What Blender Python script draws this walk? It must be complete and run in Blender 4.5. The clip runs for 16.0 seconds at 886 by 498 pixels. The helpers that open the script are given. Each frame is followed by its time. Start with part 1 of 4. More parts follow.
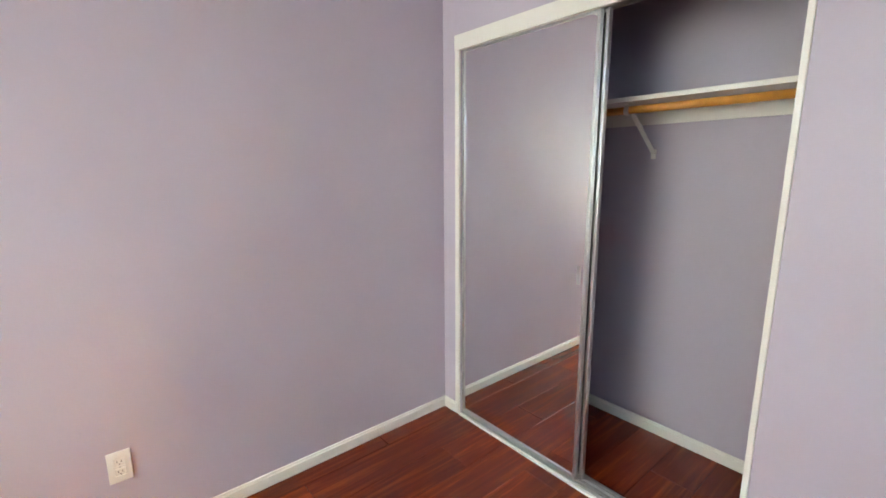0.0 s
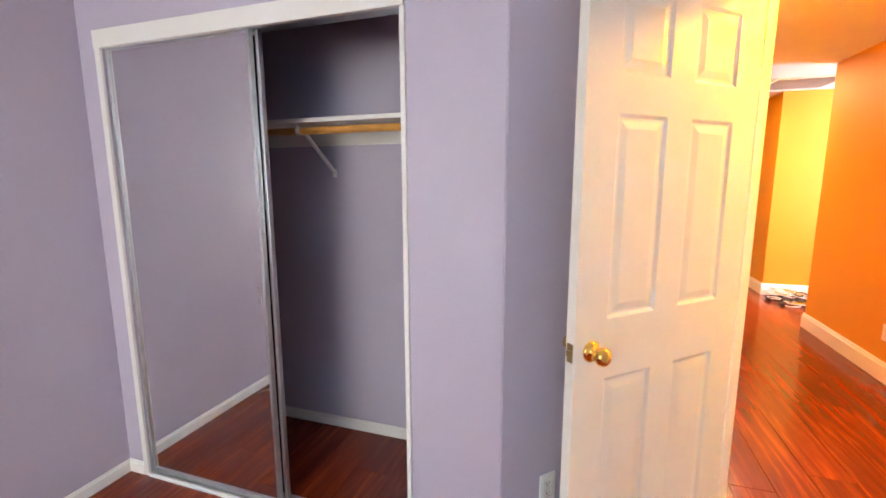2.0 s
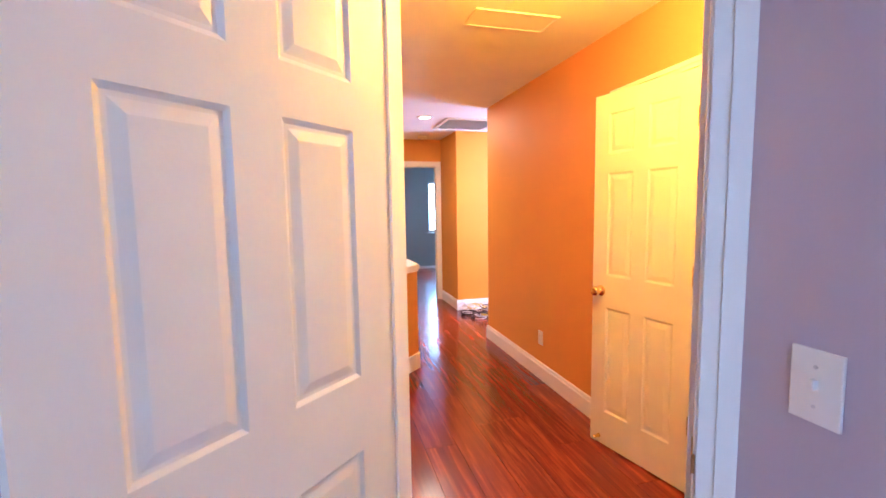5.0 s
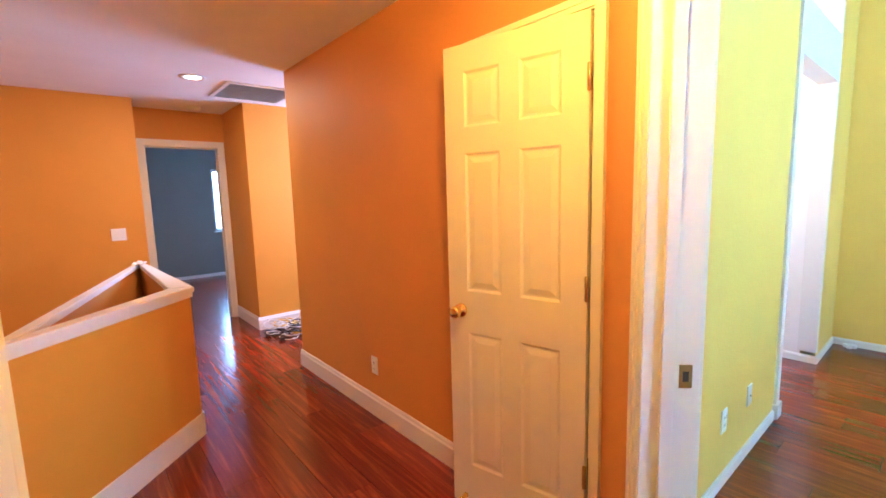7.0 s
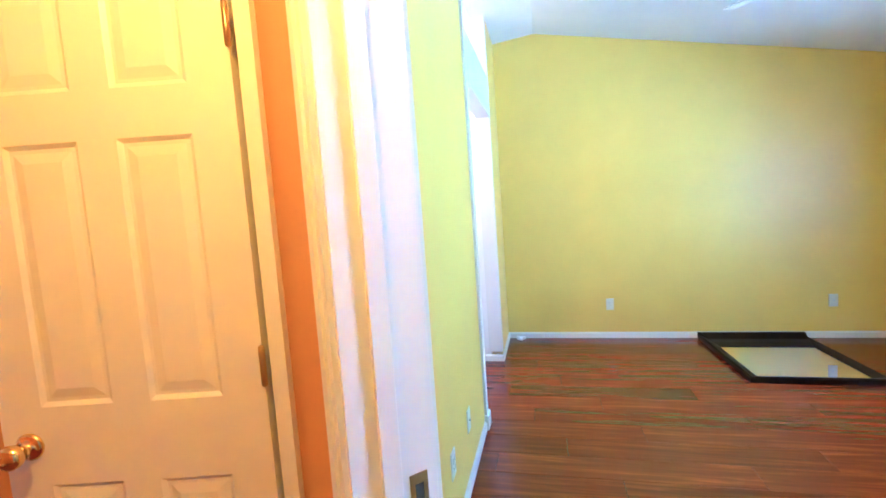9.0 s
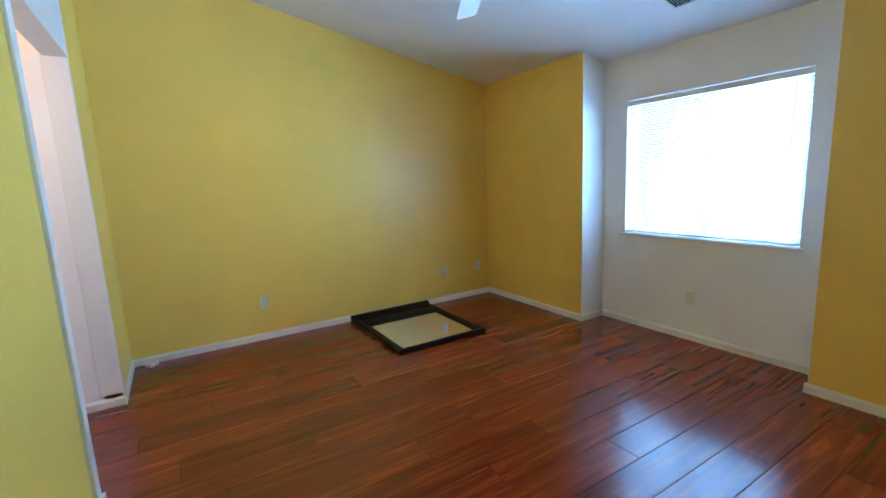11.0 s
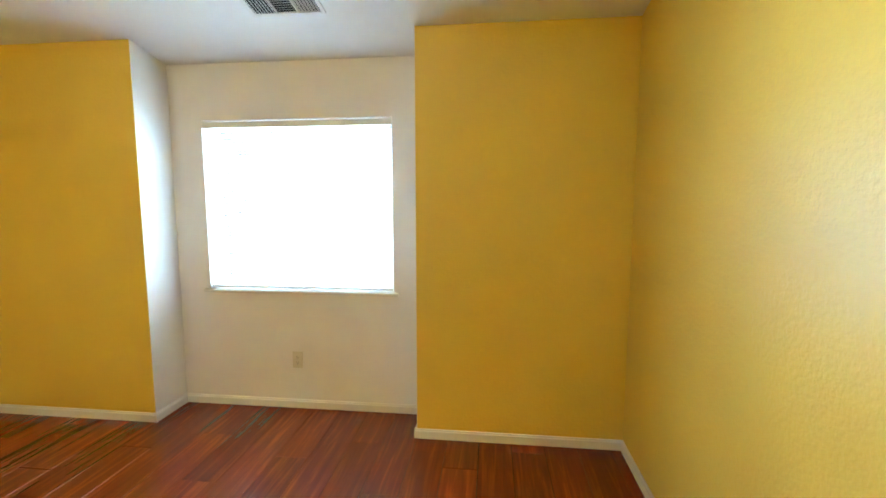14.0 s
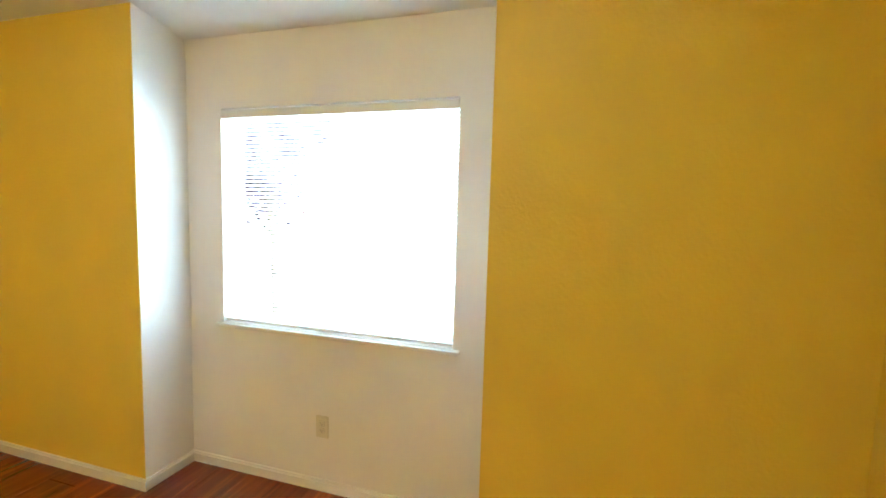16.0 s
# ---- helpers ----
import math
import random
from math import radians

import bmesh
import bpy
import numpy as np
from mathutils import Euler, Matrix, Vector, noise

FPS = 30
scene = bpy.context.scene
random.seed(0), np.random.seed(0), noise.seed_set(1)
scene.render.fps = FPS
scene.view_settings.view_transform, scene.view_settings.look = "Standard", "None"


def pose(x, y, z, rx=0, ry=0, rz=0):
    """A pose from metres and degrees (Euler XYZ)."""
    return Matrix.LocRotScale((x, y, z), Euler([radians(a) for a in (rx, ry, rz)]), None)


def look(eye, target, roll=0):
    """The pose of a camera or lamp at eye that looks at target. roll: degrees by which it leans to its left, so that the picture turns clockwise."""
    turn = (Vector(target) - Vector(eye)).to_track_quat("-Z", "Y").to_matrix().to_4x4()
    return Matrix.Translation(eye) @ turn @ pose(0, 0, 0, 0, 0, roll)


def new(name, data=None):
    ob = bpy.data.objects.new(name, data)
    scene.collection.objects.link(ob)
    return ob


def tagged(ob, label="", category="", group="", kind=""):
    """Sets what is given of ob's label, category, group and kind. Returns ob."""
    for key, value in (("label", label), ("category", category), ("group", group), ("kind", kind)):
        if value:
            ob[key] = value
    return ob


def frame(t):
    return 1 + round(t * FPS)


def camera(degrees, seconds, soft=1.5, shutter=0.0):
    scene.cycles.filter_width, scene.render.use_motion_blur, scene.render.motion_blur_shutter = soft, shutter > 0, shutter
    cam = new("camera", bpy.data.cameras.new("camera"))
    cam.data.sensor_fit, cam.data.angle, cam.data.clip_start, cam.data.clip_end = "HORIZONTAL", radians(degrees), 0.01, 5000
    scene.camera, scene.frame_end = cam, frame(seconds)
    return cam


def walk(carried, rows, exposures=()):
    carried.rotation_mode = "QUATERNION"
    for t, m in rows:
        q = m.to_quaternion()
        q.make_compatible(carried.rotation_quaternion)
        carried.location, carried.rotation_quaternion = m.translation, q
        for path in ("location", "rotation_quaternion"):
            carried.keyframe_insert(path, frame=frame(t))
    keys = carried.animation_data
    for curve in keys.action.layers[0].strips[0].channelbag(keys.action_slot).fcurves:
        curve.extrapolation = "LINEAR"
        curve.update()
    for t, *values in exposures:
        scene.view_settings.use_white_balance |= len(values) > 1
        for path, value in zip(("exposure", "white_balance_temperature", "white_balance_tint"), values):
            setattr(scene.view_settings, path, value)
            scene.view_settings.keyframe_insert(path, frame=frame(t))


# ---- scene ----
cam = camera(91.0, 16.0, soft=1.7)
PATH = [
    (0, (1.383, 6.037, 1.415), (2.641, 7.545, 1.038), -0.4),
    (0.5, (1.413, 5.971, 1.415), (2.9, 7.267, 1.081), 0.0),
    (1, (1.443, 5.902, 1.416), (3.123, 6.935, 1.085), 0.3),
    (1.5, (1.503, 5.837, 1.415), (3.295, 6.658, 1.081), 0.3),
    (2, (1.545, 5.766, 1.419), (3.418, 6.395, 1.11), -0.2),
    (2.5, (1.596, 5.692, 1.422), (3.538, 6.073, 1.132), -0.7),
    (3, (1.679, 5.606, 1.425), (3.655, 5.712, 1.137), -0.9),
    (3.5, (1.778, 5.529, 1.424), (3.755, 5.412, 1.146), -0.7),
    (4, (1.883, 5.459, 1.421), (3.856, 5.225, 1.192), -0.1),
    (4.2, (1.929, 5.443, 1.418), (3.9, 5.172, 1.211), -0.2),
    (6.3, (2.695, 5.268, 1.433), (4.413, 4.272, 1.196), -0.8),
    (6.5, (2.784, 5.218, 1.418), (4.467, 4.164, 1.184), -0.7),
    (7, (2.96, 5.14, 1.435), (4.474, 3.857, 1.186), -1.6),
    (7.5, (3.071, 5.005, 1.437), (4.369, 3.499, 1.222), -2.4),
    (8, (3.137, 4.851, 1.451), (4.256, 3.203, 1.278), -3.3),
    (8.5, (3.162, 4.718, 1.426), (4.039, 2.927, 1.274), -4.0),
    (9, (3.171, 4.588, 1.398), (3.631, 2.65, 1.225), -4.0),
    (9.5, (3.203, 4.469, 1.388), (3.176, 2.482, 1.165), -2.4),
    (9.7, (3.201, 4.45, 1.39), (2.999, 2.475, 1.148), -1.7),
    (11.8, (3.079, 3.902, 1.389), (1.619, 2.565, 1.104), -1.3),
    (12, (3.033, 3.854, 1.41), (1.465, 2.638, 1.159), -0.4),
    (12.5, (2.968, 3.799, 1.425), (1.209, 2.864, 1.242), -0.4),
    (13, (2.864, 3.733, 1.455), (0.982, 3.098, 1.223), -0.9),
    (13.5, (2.699, 3.642, 1.517), (0.753, 3.279, 1.233), -0.3),
    (14, (2.515, 3.61, 1.44), (0.539, 3.388, 1.228), 0.0),
    (14.5, (2.292, 3.562, 1.46), (0.305, 3.502, 1.24), 0.9),
    (15, (2.041, 3.539, 1.468), (0.061, 3.389, 1.224), 1.7),
    (15.5, (1.812, 3.5, 1.482), (-0.147, 3.175, 1.245), 0.8),
    (16, (1.612, 3.477, 1.482), (-0.296, 2.902, 1.309), 1.6),
]
EXPOSURES = [
    (0.0, 1.05, 7750, -6), (1.5, 0.97, 7500, 2), (2.5, 0.95, 6700, 8), (3.2, 0.80, 5500, 12), (4.2, 0.68, 4950, 12), (6.5, 0.05, 5000, 12), (7.5, -0.08, 4750, 13),
    (9.6, 0.04, 4250, 14), (11.8, -1.55, 5500, 12), (12.7, -1.6, 5850, 12), (13.5, -0.85, 6800, 12), (14.2, -0.25, 7350, 12), (15.0, -0.18, 7550, 12), (16.0, -0.23, 7550, 12),
]

walk(cam, [(t, look(eye, target, roll)) for t, eye, target, roll in PATH], EXPOSURES)

# ---- world and light ----
world = bpy.data.worlds.new("sky_world")
scene.world = world
world.use_nodes = True
wn = world.node_tree.nodes
sky = wn.new("ShaderNodeTexSky")
sky.sky_type = "NISHITA"
sky.sun_disc = False
sky.sun_elevation = radians(40)
sky.sun_rotation = radians(100)
world.node_tree.links.new(sky.outputs[0], wn["Background"].inputs[0])
wn["Background"].inputs[1].default_value = 0.1


def area_light(name, eye, target, w, h, watts, color):
    data = bpy.data.lights.new(name, "AREA")
    data.shape, data.size, data.size_y, data.energy, data.color = "RECTANGLE", w, h, watts, color
    ob = new(name, data)
    ob.matrix_world = look(eye, target)
    return ob


DAY = (0.45, 0.74, 1.0)
DAY_SOFT = (0.96, 0.97, 1.0)
WARM = (1.0, 0.45, 0.015)
area_light("daylight_window_2", (-2.0, 1.9, 1.75), (0, 1.9, 1.5), 4.8, 4.2, 5300, DAY)
# Added fill panel outside, brightens the far wall through window 2.
area_light("window_2_side_fill", (-1.7, 4.2, 2.9), (0.6, 0.9, 0.7), 2.6, 2.2, 1020, DAY)
area_light("daylight_window_bedroom", (-2.1, 6.5, 1.8), (0.8, 6.75, 1.15), 2.4, 2.2, 116, DAY_SOFT)
area_light("daylight_window_3", (13.4, 2.6, 1.8), (12, 2.6, 1.3), 3.0, 3.0, 1600, (0.46, 0.70, 1.0))
area_light("daylight_alcove", (7.2, 1.75, 1.7), (7.2, 3.0, 1.5), 0.9, 1.2, 115, (0.66, 0.72, 1.0))


def bulb(name, loc, watts, color, radius=0.06):
    data = bpy.data.lights.new(name, "POINT")
    data.energy, data.color, data.shadow_soft_size = watts, color, radius
    ob = new(name, data)
    ob.location = loc
    return ob


bulb("hall_bulb", (3.52, 4.50, 2.24), 80, WARM, 0.07)
dl = bpy.data.lights.new("downlight_lamp", "AREA")
dl.shape, dl.size, dl.energy, dl.color = "DISK", 0.11, 24, (1.0, 0.64, 0.36)
new("downlight_lamp", dl).matrix_world = pose(7.08, 4.27, 2.428)
bulb("vanity_bulb", (4.45, 1.55, 2.1), 45, (1.0, 0.62, 0.30), 0.08)

# ---- materials ----


def material(name, color, rough=0.6, metal=0.0, vary=0.06, scale=3.0, bump=0.0, bump_scale=120.0, coat=0.0, spec=0.5):
    """Colour with broad and fine variation, and a fine relief."""
    m = bpy.data.materials.new(name)
    m.use_nodes = True
    nt = m.node_tree
    b = nt.nodes["Principled BSDF"]
    b.inputs["Roughness"].default_value, b.inputs["Metallic"].default_value = rough, metal
    b.inputs["Coat Weight"].default_value = coat
    b.inputs["Specular IOR Level"].default_value = spec
    tc = nt.nodes.new("ShaderNodeTexCoord")
    n1 = nt.nodes.new("ShaderNodeTexNoise")
    n1.inputs["Scale"].default_value, n1.inputs["Detail"].default_value = scale, 6
    nt.links.new(tc.outputs["Object"], n1.inputs["Vector"])
    ramp = nt.nodes.new("ShaderNodeValToRGB")
    lo = [c * (1 - vary) for c in color]
    hi = [min(1, c * (1 + vary)) for c in color]
    ramp.color_ramp.elements[0].position, ramp.color_ramp.elements[1].position = 0.3, 0.7
    ramp.color_ramp.elements[0].color, ramp.color_ramp.elements[1].color = (*lo, 1), (*hi, 1)
    nt.links.new(n1.outputs["Fac"], ramp.inputs["Fac"])
    nt.links.new(ramp.outputs["Color"], b.inputs["Base Color"])
    if bump:
        n2 = nt.nodes.new("ShaderNodeTexNoise")
        n2.inputs["Scale"].default_value, n2.inputs["Detail"].default_value = bump_scale, 3
        nt.links.new(tc.outputs["Object"], n2.inputs["Vector"])
        bp = nt.nodes.new("ShaderNodeBump")
        bp.inputs["Strength"].default_value, bp.inputs["Distance"].default_value = bump, 0.004
        nt.links.new(n2.outputs["Fac"], bp.inputs["Height"])
        nt.links.new(bp.outputs["Normal"], b.inputs["Normal"])
        mr = nt.nodes.new("ShaderNodeMapRange")
        mr.inputs["To Min"].default_value, mr.inputs["To Max"].default_value = rough * 0.88, min(1, rough * 1.12)
        nt.links.new(n1.outputs["Fac"], mr.inputs["Value"])
        nt.links.new(mr.outputs["Result"], b.inputs["Roughness"])
    return m


def wood_floor():
    """Dark cherry laminate: streaks along the plank, a tone of its own for each plank, satin coat."""
    m = bpy.data.materials.new("cherry_laminate")
    m.use_nodes = True
    nt = m.node_tree
    L = nt.links.new
    b = nt.nodes["Principled BSDF"]
    b.inputs["Specular IOR Level"].default_value = 0.52
    geo = nt.nodes.new("ShaderNodeNewGeometry")
    info = nt.nodes.new("ShaderNodeObjectInfo")
    off = nt.nodes.new("ShaderNodeVectorMath")
    off.operation = "MULTIPLY_ADD"
    off.inputs[1].default_value = (1, 1, 1)
    comb = nt.nodes.new("ShaderNodeCombineXYZ")
    mul = nt.nodes.new("ShaderNodeMath")
    mul.operation = "MULTIPLY"
    mul.inputs[1].default_value = 37.0
    L(info.outputs["Random"], mul.inputs[0])
    L(mul.outputs[0], comb.inputs[0])
    L(mul.outputs[0], comb.inputs[2])
    L(geo.outputs["Position"], off.inputs[0])
    L(comb.outputs[0], off.inputs[2])
    mp = nt.nodes.new("ShaderNodeMapping")
    mp.inputs["Scale"].default_value = (1.3, 23.0, 1.0)
    L(off.outputs[0], mp.inputs["Vector"])
    n = nt.nodes.new("ShaderNodeTexNoise")
    n.inputs["Scale"].default_value, n.inputs["Detail"].default_value, n.inputs["Distortion"].default_value = 1.3, 7, 0.6
    n.inputs["Roughness"].default_value = 0.62
    L(mp.outputs[0], n.inputs["Vector"])
    ramp = nt.nodes.new("ShaderNodeValToRGB")
    e = ramp.color_ramp.elements
    e[0].position, e[0].color = 0.22, (0.090, 0.0110, 0.0038, 1)
    e[1].position, e[1].color = 0.78, (0.36, 0.056, 0.0110, 1)
    mid = e.new(0.52)
    mid.color = (0.165, 0.0210, 0.0055, 1)
    L(n.outputs["Fac"], ramp.inputs["Fac"])
    hsv = nt.nodes.new("ShaderNodeHueSaturation")
    vr = nt.nodes.new("ShaderNodeMapRange")
    vr.inputs["To Min"].default_value, vr.inputs["To Max"].default_value = 0.78, 1.22
    L(info.outputs["Random"], vr.inputs["Value"])
    L(vr.outputs[0], hsv.inputs["Value"])
    L(ramp.outputs[0], hsv.inputs["Color"])
    L(hsv.outputs[0], b.inputs["Base Color"])
    n3 = nt.nodes.new("ShaderNodeTexNoise")
    n3.inputs["Scale"].default_value, n3.inputs["Detail"].default_value = 2.2, 5
    L(geo.outputs["Position"], n3.inputs["Vector"])
    rr = nt.nodes.new("ShaderNodeMapRange")
    rr.inputs["To Min"].default_value, rr.inputs["To Max"].default_value = 0.15, 0.23
    L(n3.outputs["Fac"], rr.inputs["Value"])
    L(rr.outputs[0], b.inputs["Roughness"])
    bp = nt.nodes.new("ShaderNodeBump")
    bp.inputs["Strength"].default_value, bp.inputs["Distance"].default_value = 0.015, 0.002
    L(n.outputs["Fac"], bp.inputs["Height"])
    L(bp.outputs[0], b.inputs["Normal"])
    return m


def glass_material():
    m = bpy.data.materials.new("window_glass")
    m.use_nodes = True
    b = m.node_tree.nodes["Principled BSDF"]
    b.inputs["Transmission Weight"].default_value, b.inputs["Roughness"].default_value, b.inputs["IOR"].default_value = 1.0, 0.0, 1.02
    return m


def blind_material():
    m = material("white_blind_vinyl", (0.82, 0.83, 0.84), 0.45, vary=0.03)
    b = m.node_tree.nodes["Principled BSDF"]
    b.inputs["Subsurface Weight"].default_value = 0.0
    nt = m.node_tree
    tr = nt.nodes.new("ShaderNodeBsdfTranslucent")
    tr.inputs["Color"].default_value = (0.85, 0.87, 0.9, 1)
    mix = nt.nodes.new("ShaderNodeMixShader")
    mix.inputs[0].default_value = 0.3
    nt.links.new(b.outputs[0], mix.inputs[1])
    nt.links.new(tr.outputs[0], mix.inputs[2])
    nt.links.new(mix.outputs[0], nt.nodes["Material Output"].inputs[0])
    return m


def glow(name, color, strength):
    m = bpy.data.materials.new(name)
    m.use_nodes = True
    b = m.node_tree.nodes["Principled BSDF"]
    b.inputs["Base Color"].default_value = (0.8, 0.8, 0.8, 1)
    b.inputs["Emission Color"].default_value = (*color, 1)
    b.inputs["Emission Strength"].default_value = strength
    return m


LAVENDER = material("lavender_paint", (0.478, 0.425, 0.518), 0.55, vary=0.025, bump=0.16, bump_scale=95)
ORANGE = material("burnt_orange_paint", (0.61, 0.270, 0.015), 0.6, vary=0.035, bump=0.18, bump_scale=95)
YELLOW = material("yellow_paint", (0.80, 0.535, 0.090), 0.38, vary=0.03, bump=0.45, bump_scale=62)
BLUEGREY = material("blue_grey_paint", (0.275, 0.265, 0.235), 0.55, vary=0.03, bump=0.15, bump_scale=95)
WHITEWALL = material("white_wall_paint", (0.85, 0.825, 0.80), 0.5, vary=0.025, bump=0.18, bump_scale=90)
CEIL = material("ceiling_paint", (0.80, 0.79, 0.77), 0.8, vary=0.03, bump=0.35, bump_scale=60)
TRIM = material("white_trim_paint", (0.77, 0.75, 0.71), 0.5, vary=0.012, scale=5, bump=0.0)
DOORPAINT = material("door_paint", (0.73, 0.70, 0.63), 0.38, vary=0.03, scale=6, bump=0.06, bump_scale=60)
BRASS = material("polished_brass", (0.83, 0.57, 0.16), 0.16, 1.0, vary=0.05, scale=20)
OLDBRASS = material("tarnished_brass", (0.42, 0.30, 0.13), 0.35, 1.0, vary=0.15, scale=30)
STEEL = material("satin_aluminium", (0.62, 0.63, 0.64), 0.32, 1.0, vary=0.06, scale=15)
PLASTIC = material("white_plastic", (0.80, 0.80, 0.78), 0.35, vary=0.02, scale=20)
IVORY = material("ivory_plastic", (0.71, 0.67, 0.56), 0.35, vary=0.03, scale=20)
DARK = material("dark_slot", (0.02, 0.02, 0.022), 0.6, vary=0.1)
RODWOOD = material("pine_rod", (0.60, 0.27, 0.05), 0.35, vary=0.2, scale=12, bump=0.05)
ESPRESSO = material("espresso_wood", (0.007, 0.004, 0.0035), 0.45, vary=0.3, scale=9, bump=0.08, bump_scale=50, spec=0.25)
SUBFLOOR = material("floor_joint_dark", (0.012, 0.006, 0.005), 0.8, vary=0.2)
GROUND = material("dry_lawn", (0.11, 0.12, 0.05), 0.9, vary=0.3, scale=1.5, bump=0.4)
BARK = material("grey_bark", (0.13, 0.10, 0.08), 0.9, vary=0.3, scale=14, bump=0.5, bump_scale=40)
LEAF = material("purple_leaf", (0.10, 0.055, 0.085), 0.55, vary=0.4, scale=9)
FLOORWOOD = wood_floor()
GLASS = glass_material()
BLIND = blind_material()
MIRROR = material("silvered_mirror", (0.86, 0.87, 0.87), 0.012, 1.0, vary=0.01)
LAMPGLOW = glow("lamp_glow", (1.0, 0.78, 0.5), 14.0)
CABLE_BLACK = material("black_cable", (0.015, 0.015, 0.016), 0.45, vary=0.1)
CABLE_WHITE = material("white_cable", (0.75, 0.74, 0.70), 0.4, vary=0.05)
CABLE_YELLOW = material("yellow_cable", (0.75, 0.50, 0.06), 0.4, vary=0.05)

# ---- mesh helpers ----


def mesh_object(name, bm, mat, parent=None, smooth=False):
    me = bpy.data.meshes.new(name)
    bm.normal_update()
    bm.to_mesh(me)
    bm.free()
    if smooth:
        for p in me.polygons:
            p.use_smooth = True
    me.materials.append(mat)
    ob = new(name, me)
    if parent:
        ob.parent = parent
    return ob


def part(name, bm, mat, parent, label="", smooth=False):
    ob = mesh_object(name, bm, mat, parent, smooth)
    if label:
        ob["label"] = label
    return ob


def box(bm, x0, y0, z0, x1, y1, z1, m=None):
    vs = [bm.verts.new((x, y, z)) for z in (z0, z1) for y in (y0, y1) for x in (x0, x1)]
    for f in ((0, 2, 3, 1), (4, 5, 7, 6), (0, 1, 5, 4), (2, 6, 7, 3), (0, 4, 6, 2), (1, 3, 7, 5)):
        bm.faces.new([vs[i] for i in f])
    if m is not None:
        bmesh.ops.transform(bm, matrix=m, verts=vs)
    return vs


def box_mesh(x0, y0, z0, x1, y1, z1, bevel=0.0, m=None, seg=2):
    bm = bmesh.new()
    box(bm, x0, y0, z0, x1, y1, z1)
    if bevel:
        bmesh.ops.bevel(bm, geom=bm.edges[:], offset=bevel, segments=seg, profile=0.6, affect="EDGES")
    if m is not None:
        bm.transform(m)
    return bm


def lathe(profile, seg=24, m=None):
    """Profile of (radius, height) turned round z."""
    bm = bmesh.new()
    rings = []
    for r, h in profile:
        rings.append([bm.verts.new((r * math.cos(2 * math.pi * k / seg), r * math.sin(2 * math.pi * k / seg), h)) for k in range(seg)])
    for a, b in zip(rings, rings[1:]):
        for k in range(seg):
            bm.faces.new((a[k], a[(k + 1) % seg], b[(k + 1) % seg], b[k]))
    for ring in (rings[0], rings[-1]):
        if len(set(ring)) > 2:
            bm.faces.new(ring if ring is rings[-1] else ring[::-1])
    if m is not None:
        bm.transform(m)
    return bm


def empty(name, m):
    ob = new(name)
    ob.empty_display_size = 0.1
    ob.matrix_world = m
    return ob


def run(p, q):
    """Length and local frame of a wall line from p to q: x along it, y into the room, z up."""
    d = Vector((q[0] - p[0], q[1] - p[1], 0))
    ang = math.atan2(d.y, d.x)
    return d.length, Matrix.Translation((p[0], p[1], 0)) @ Matrix.Rotation(ang, 4, "Z")


def wall(name, p, q, mat, label, top=2.44, tops=None, thick=0.055, e0=0.05, e1=0.05, holes=()):
    """A wall whose painted face lies on p to q, the room on its left. holes: (from, to, sill, head) along it."""
    length, m = run(p, q)
    za, zb = tops if tops else (top, top)

    def ztop(s):
        return za + (zb - za) * s / length
    bm = bmesh.new()

    def piece(s0, s1, z0, z1=None):
        vs = box(bm, s0, -thick, z0, s1, 0, 1.0)
        for v in vs[4:]:
            v.co.z = ztop(v.co.x) + 0.03 if z1 is None else z1
    s = -e0
    for a, b, z0, z1 in sorted(holes):
        piece(s, a, -0.05)
        if z0 > 0:
            piece(a, b, -0.05, z0)
        if z1 is not None:
            piece(a, b, z1)
        s = b
    piece(s, length + e1, -0.05)
    bm.transform(m)
    return tagged(mesh_object(name, bm, mat), label, "wall", kind="structure")


def baseboard(name, p, q, h=0.060, t=0.013, a=0.0, b=0.0, mat=None, label="white painted baseboard along the wall"):
    """A moulded skirting along p to q; a and b lengthen its ends."""
    length, m = run(p, q)
    bm = bmesh.new()
    prof = [(0, 0), (t, 0), (t, h * 0.78), (t * 0.62, h * 0.86), (t * 0.55, h * 0.95), (t * 0.3, h), (0, h)]
    ends = []
    for s in (-a, length + b):
        ends.append([bm.verts.new((s, y + 0.0005, z)) for y, z in prof])
    n = len(prof)
    for k in range(n):
        bm.faces.new((ends[0][k], ends[0][(k + 1) % n], ends[1][(k + 1) % n], ends[1][k]))
    bm.faces.new(ends[0][::-1])
    bm.faces.new(ends[1])
    bmesh.ops.recalc_face_normals(bm, faces=bm.faces)
    bm.transform(m)
    return tagged(mesh_object(name, bm, mat or TRIM), label, "baseboard", kind="structure")


def polygon_slab(name, pts, z0, z1, mat, label, category, slope=None):
    """A flat slab over a plan outline; slope(x, y) lifts it."""
    bm = bmesh.new()
    lo = [bm.verts.new((x, y, z0 + (slope(x, y) if slope else 0))) for x, y in pts]
    hi = [bm.verts.new((x, y, z1 + (slope(x, y) if slope else 0))) for x, y in pts]
    bm.faces.new(lo[::-1])
    bm.faces.new(hi)
    for k in range(len(pts)):
        j = (k + 1) % len(pts)
        bm.faces.new((lo[k], lo[j], hi[j], hi[k]))
    bmesh.ops.recalc_face_normals(bm, faces=bm.faces)
    return tagged(mesh_object(name, bm, mat), label, category, kind="structure")


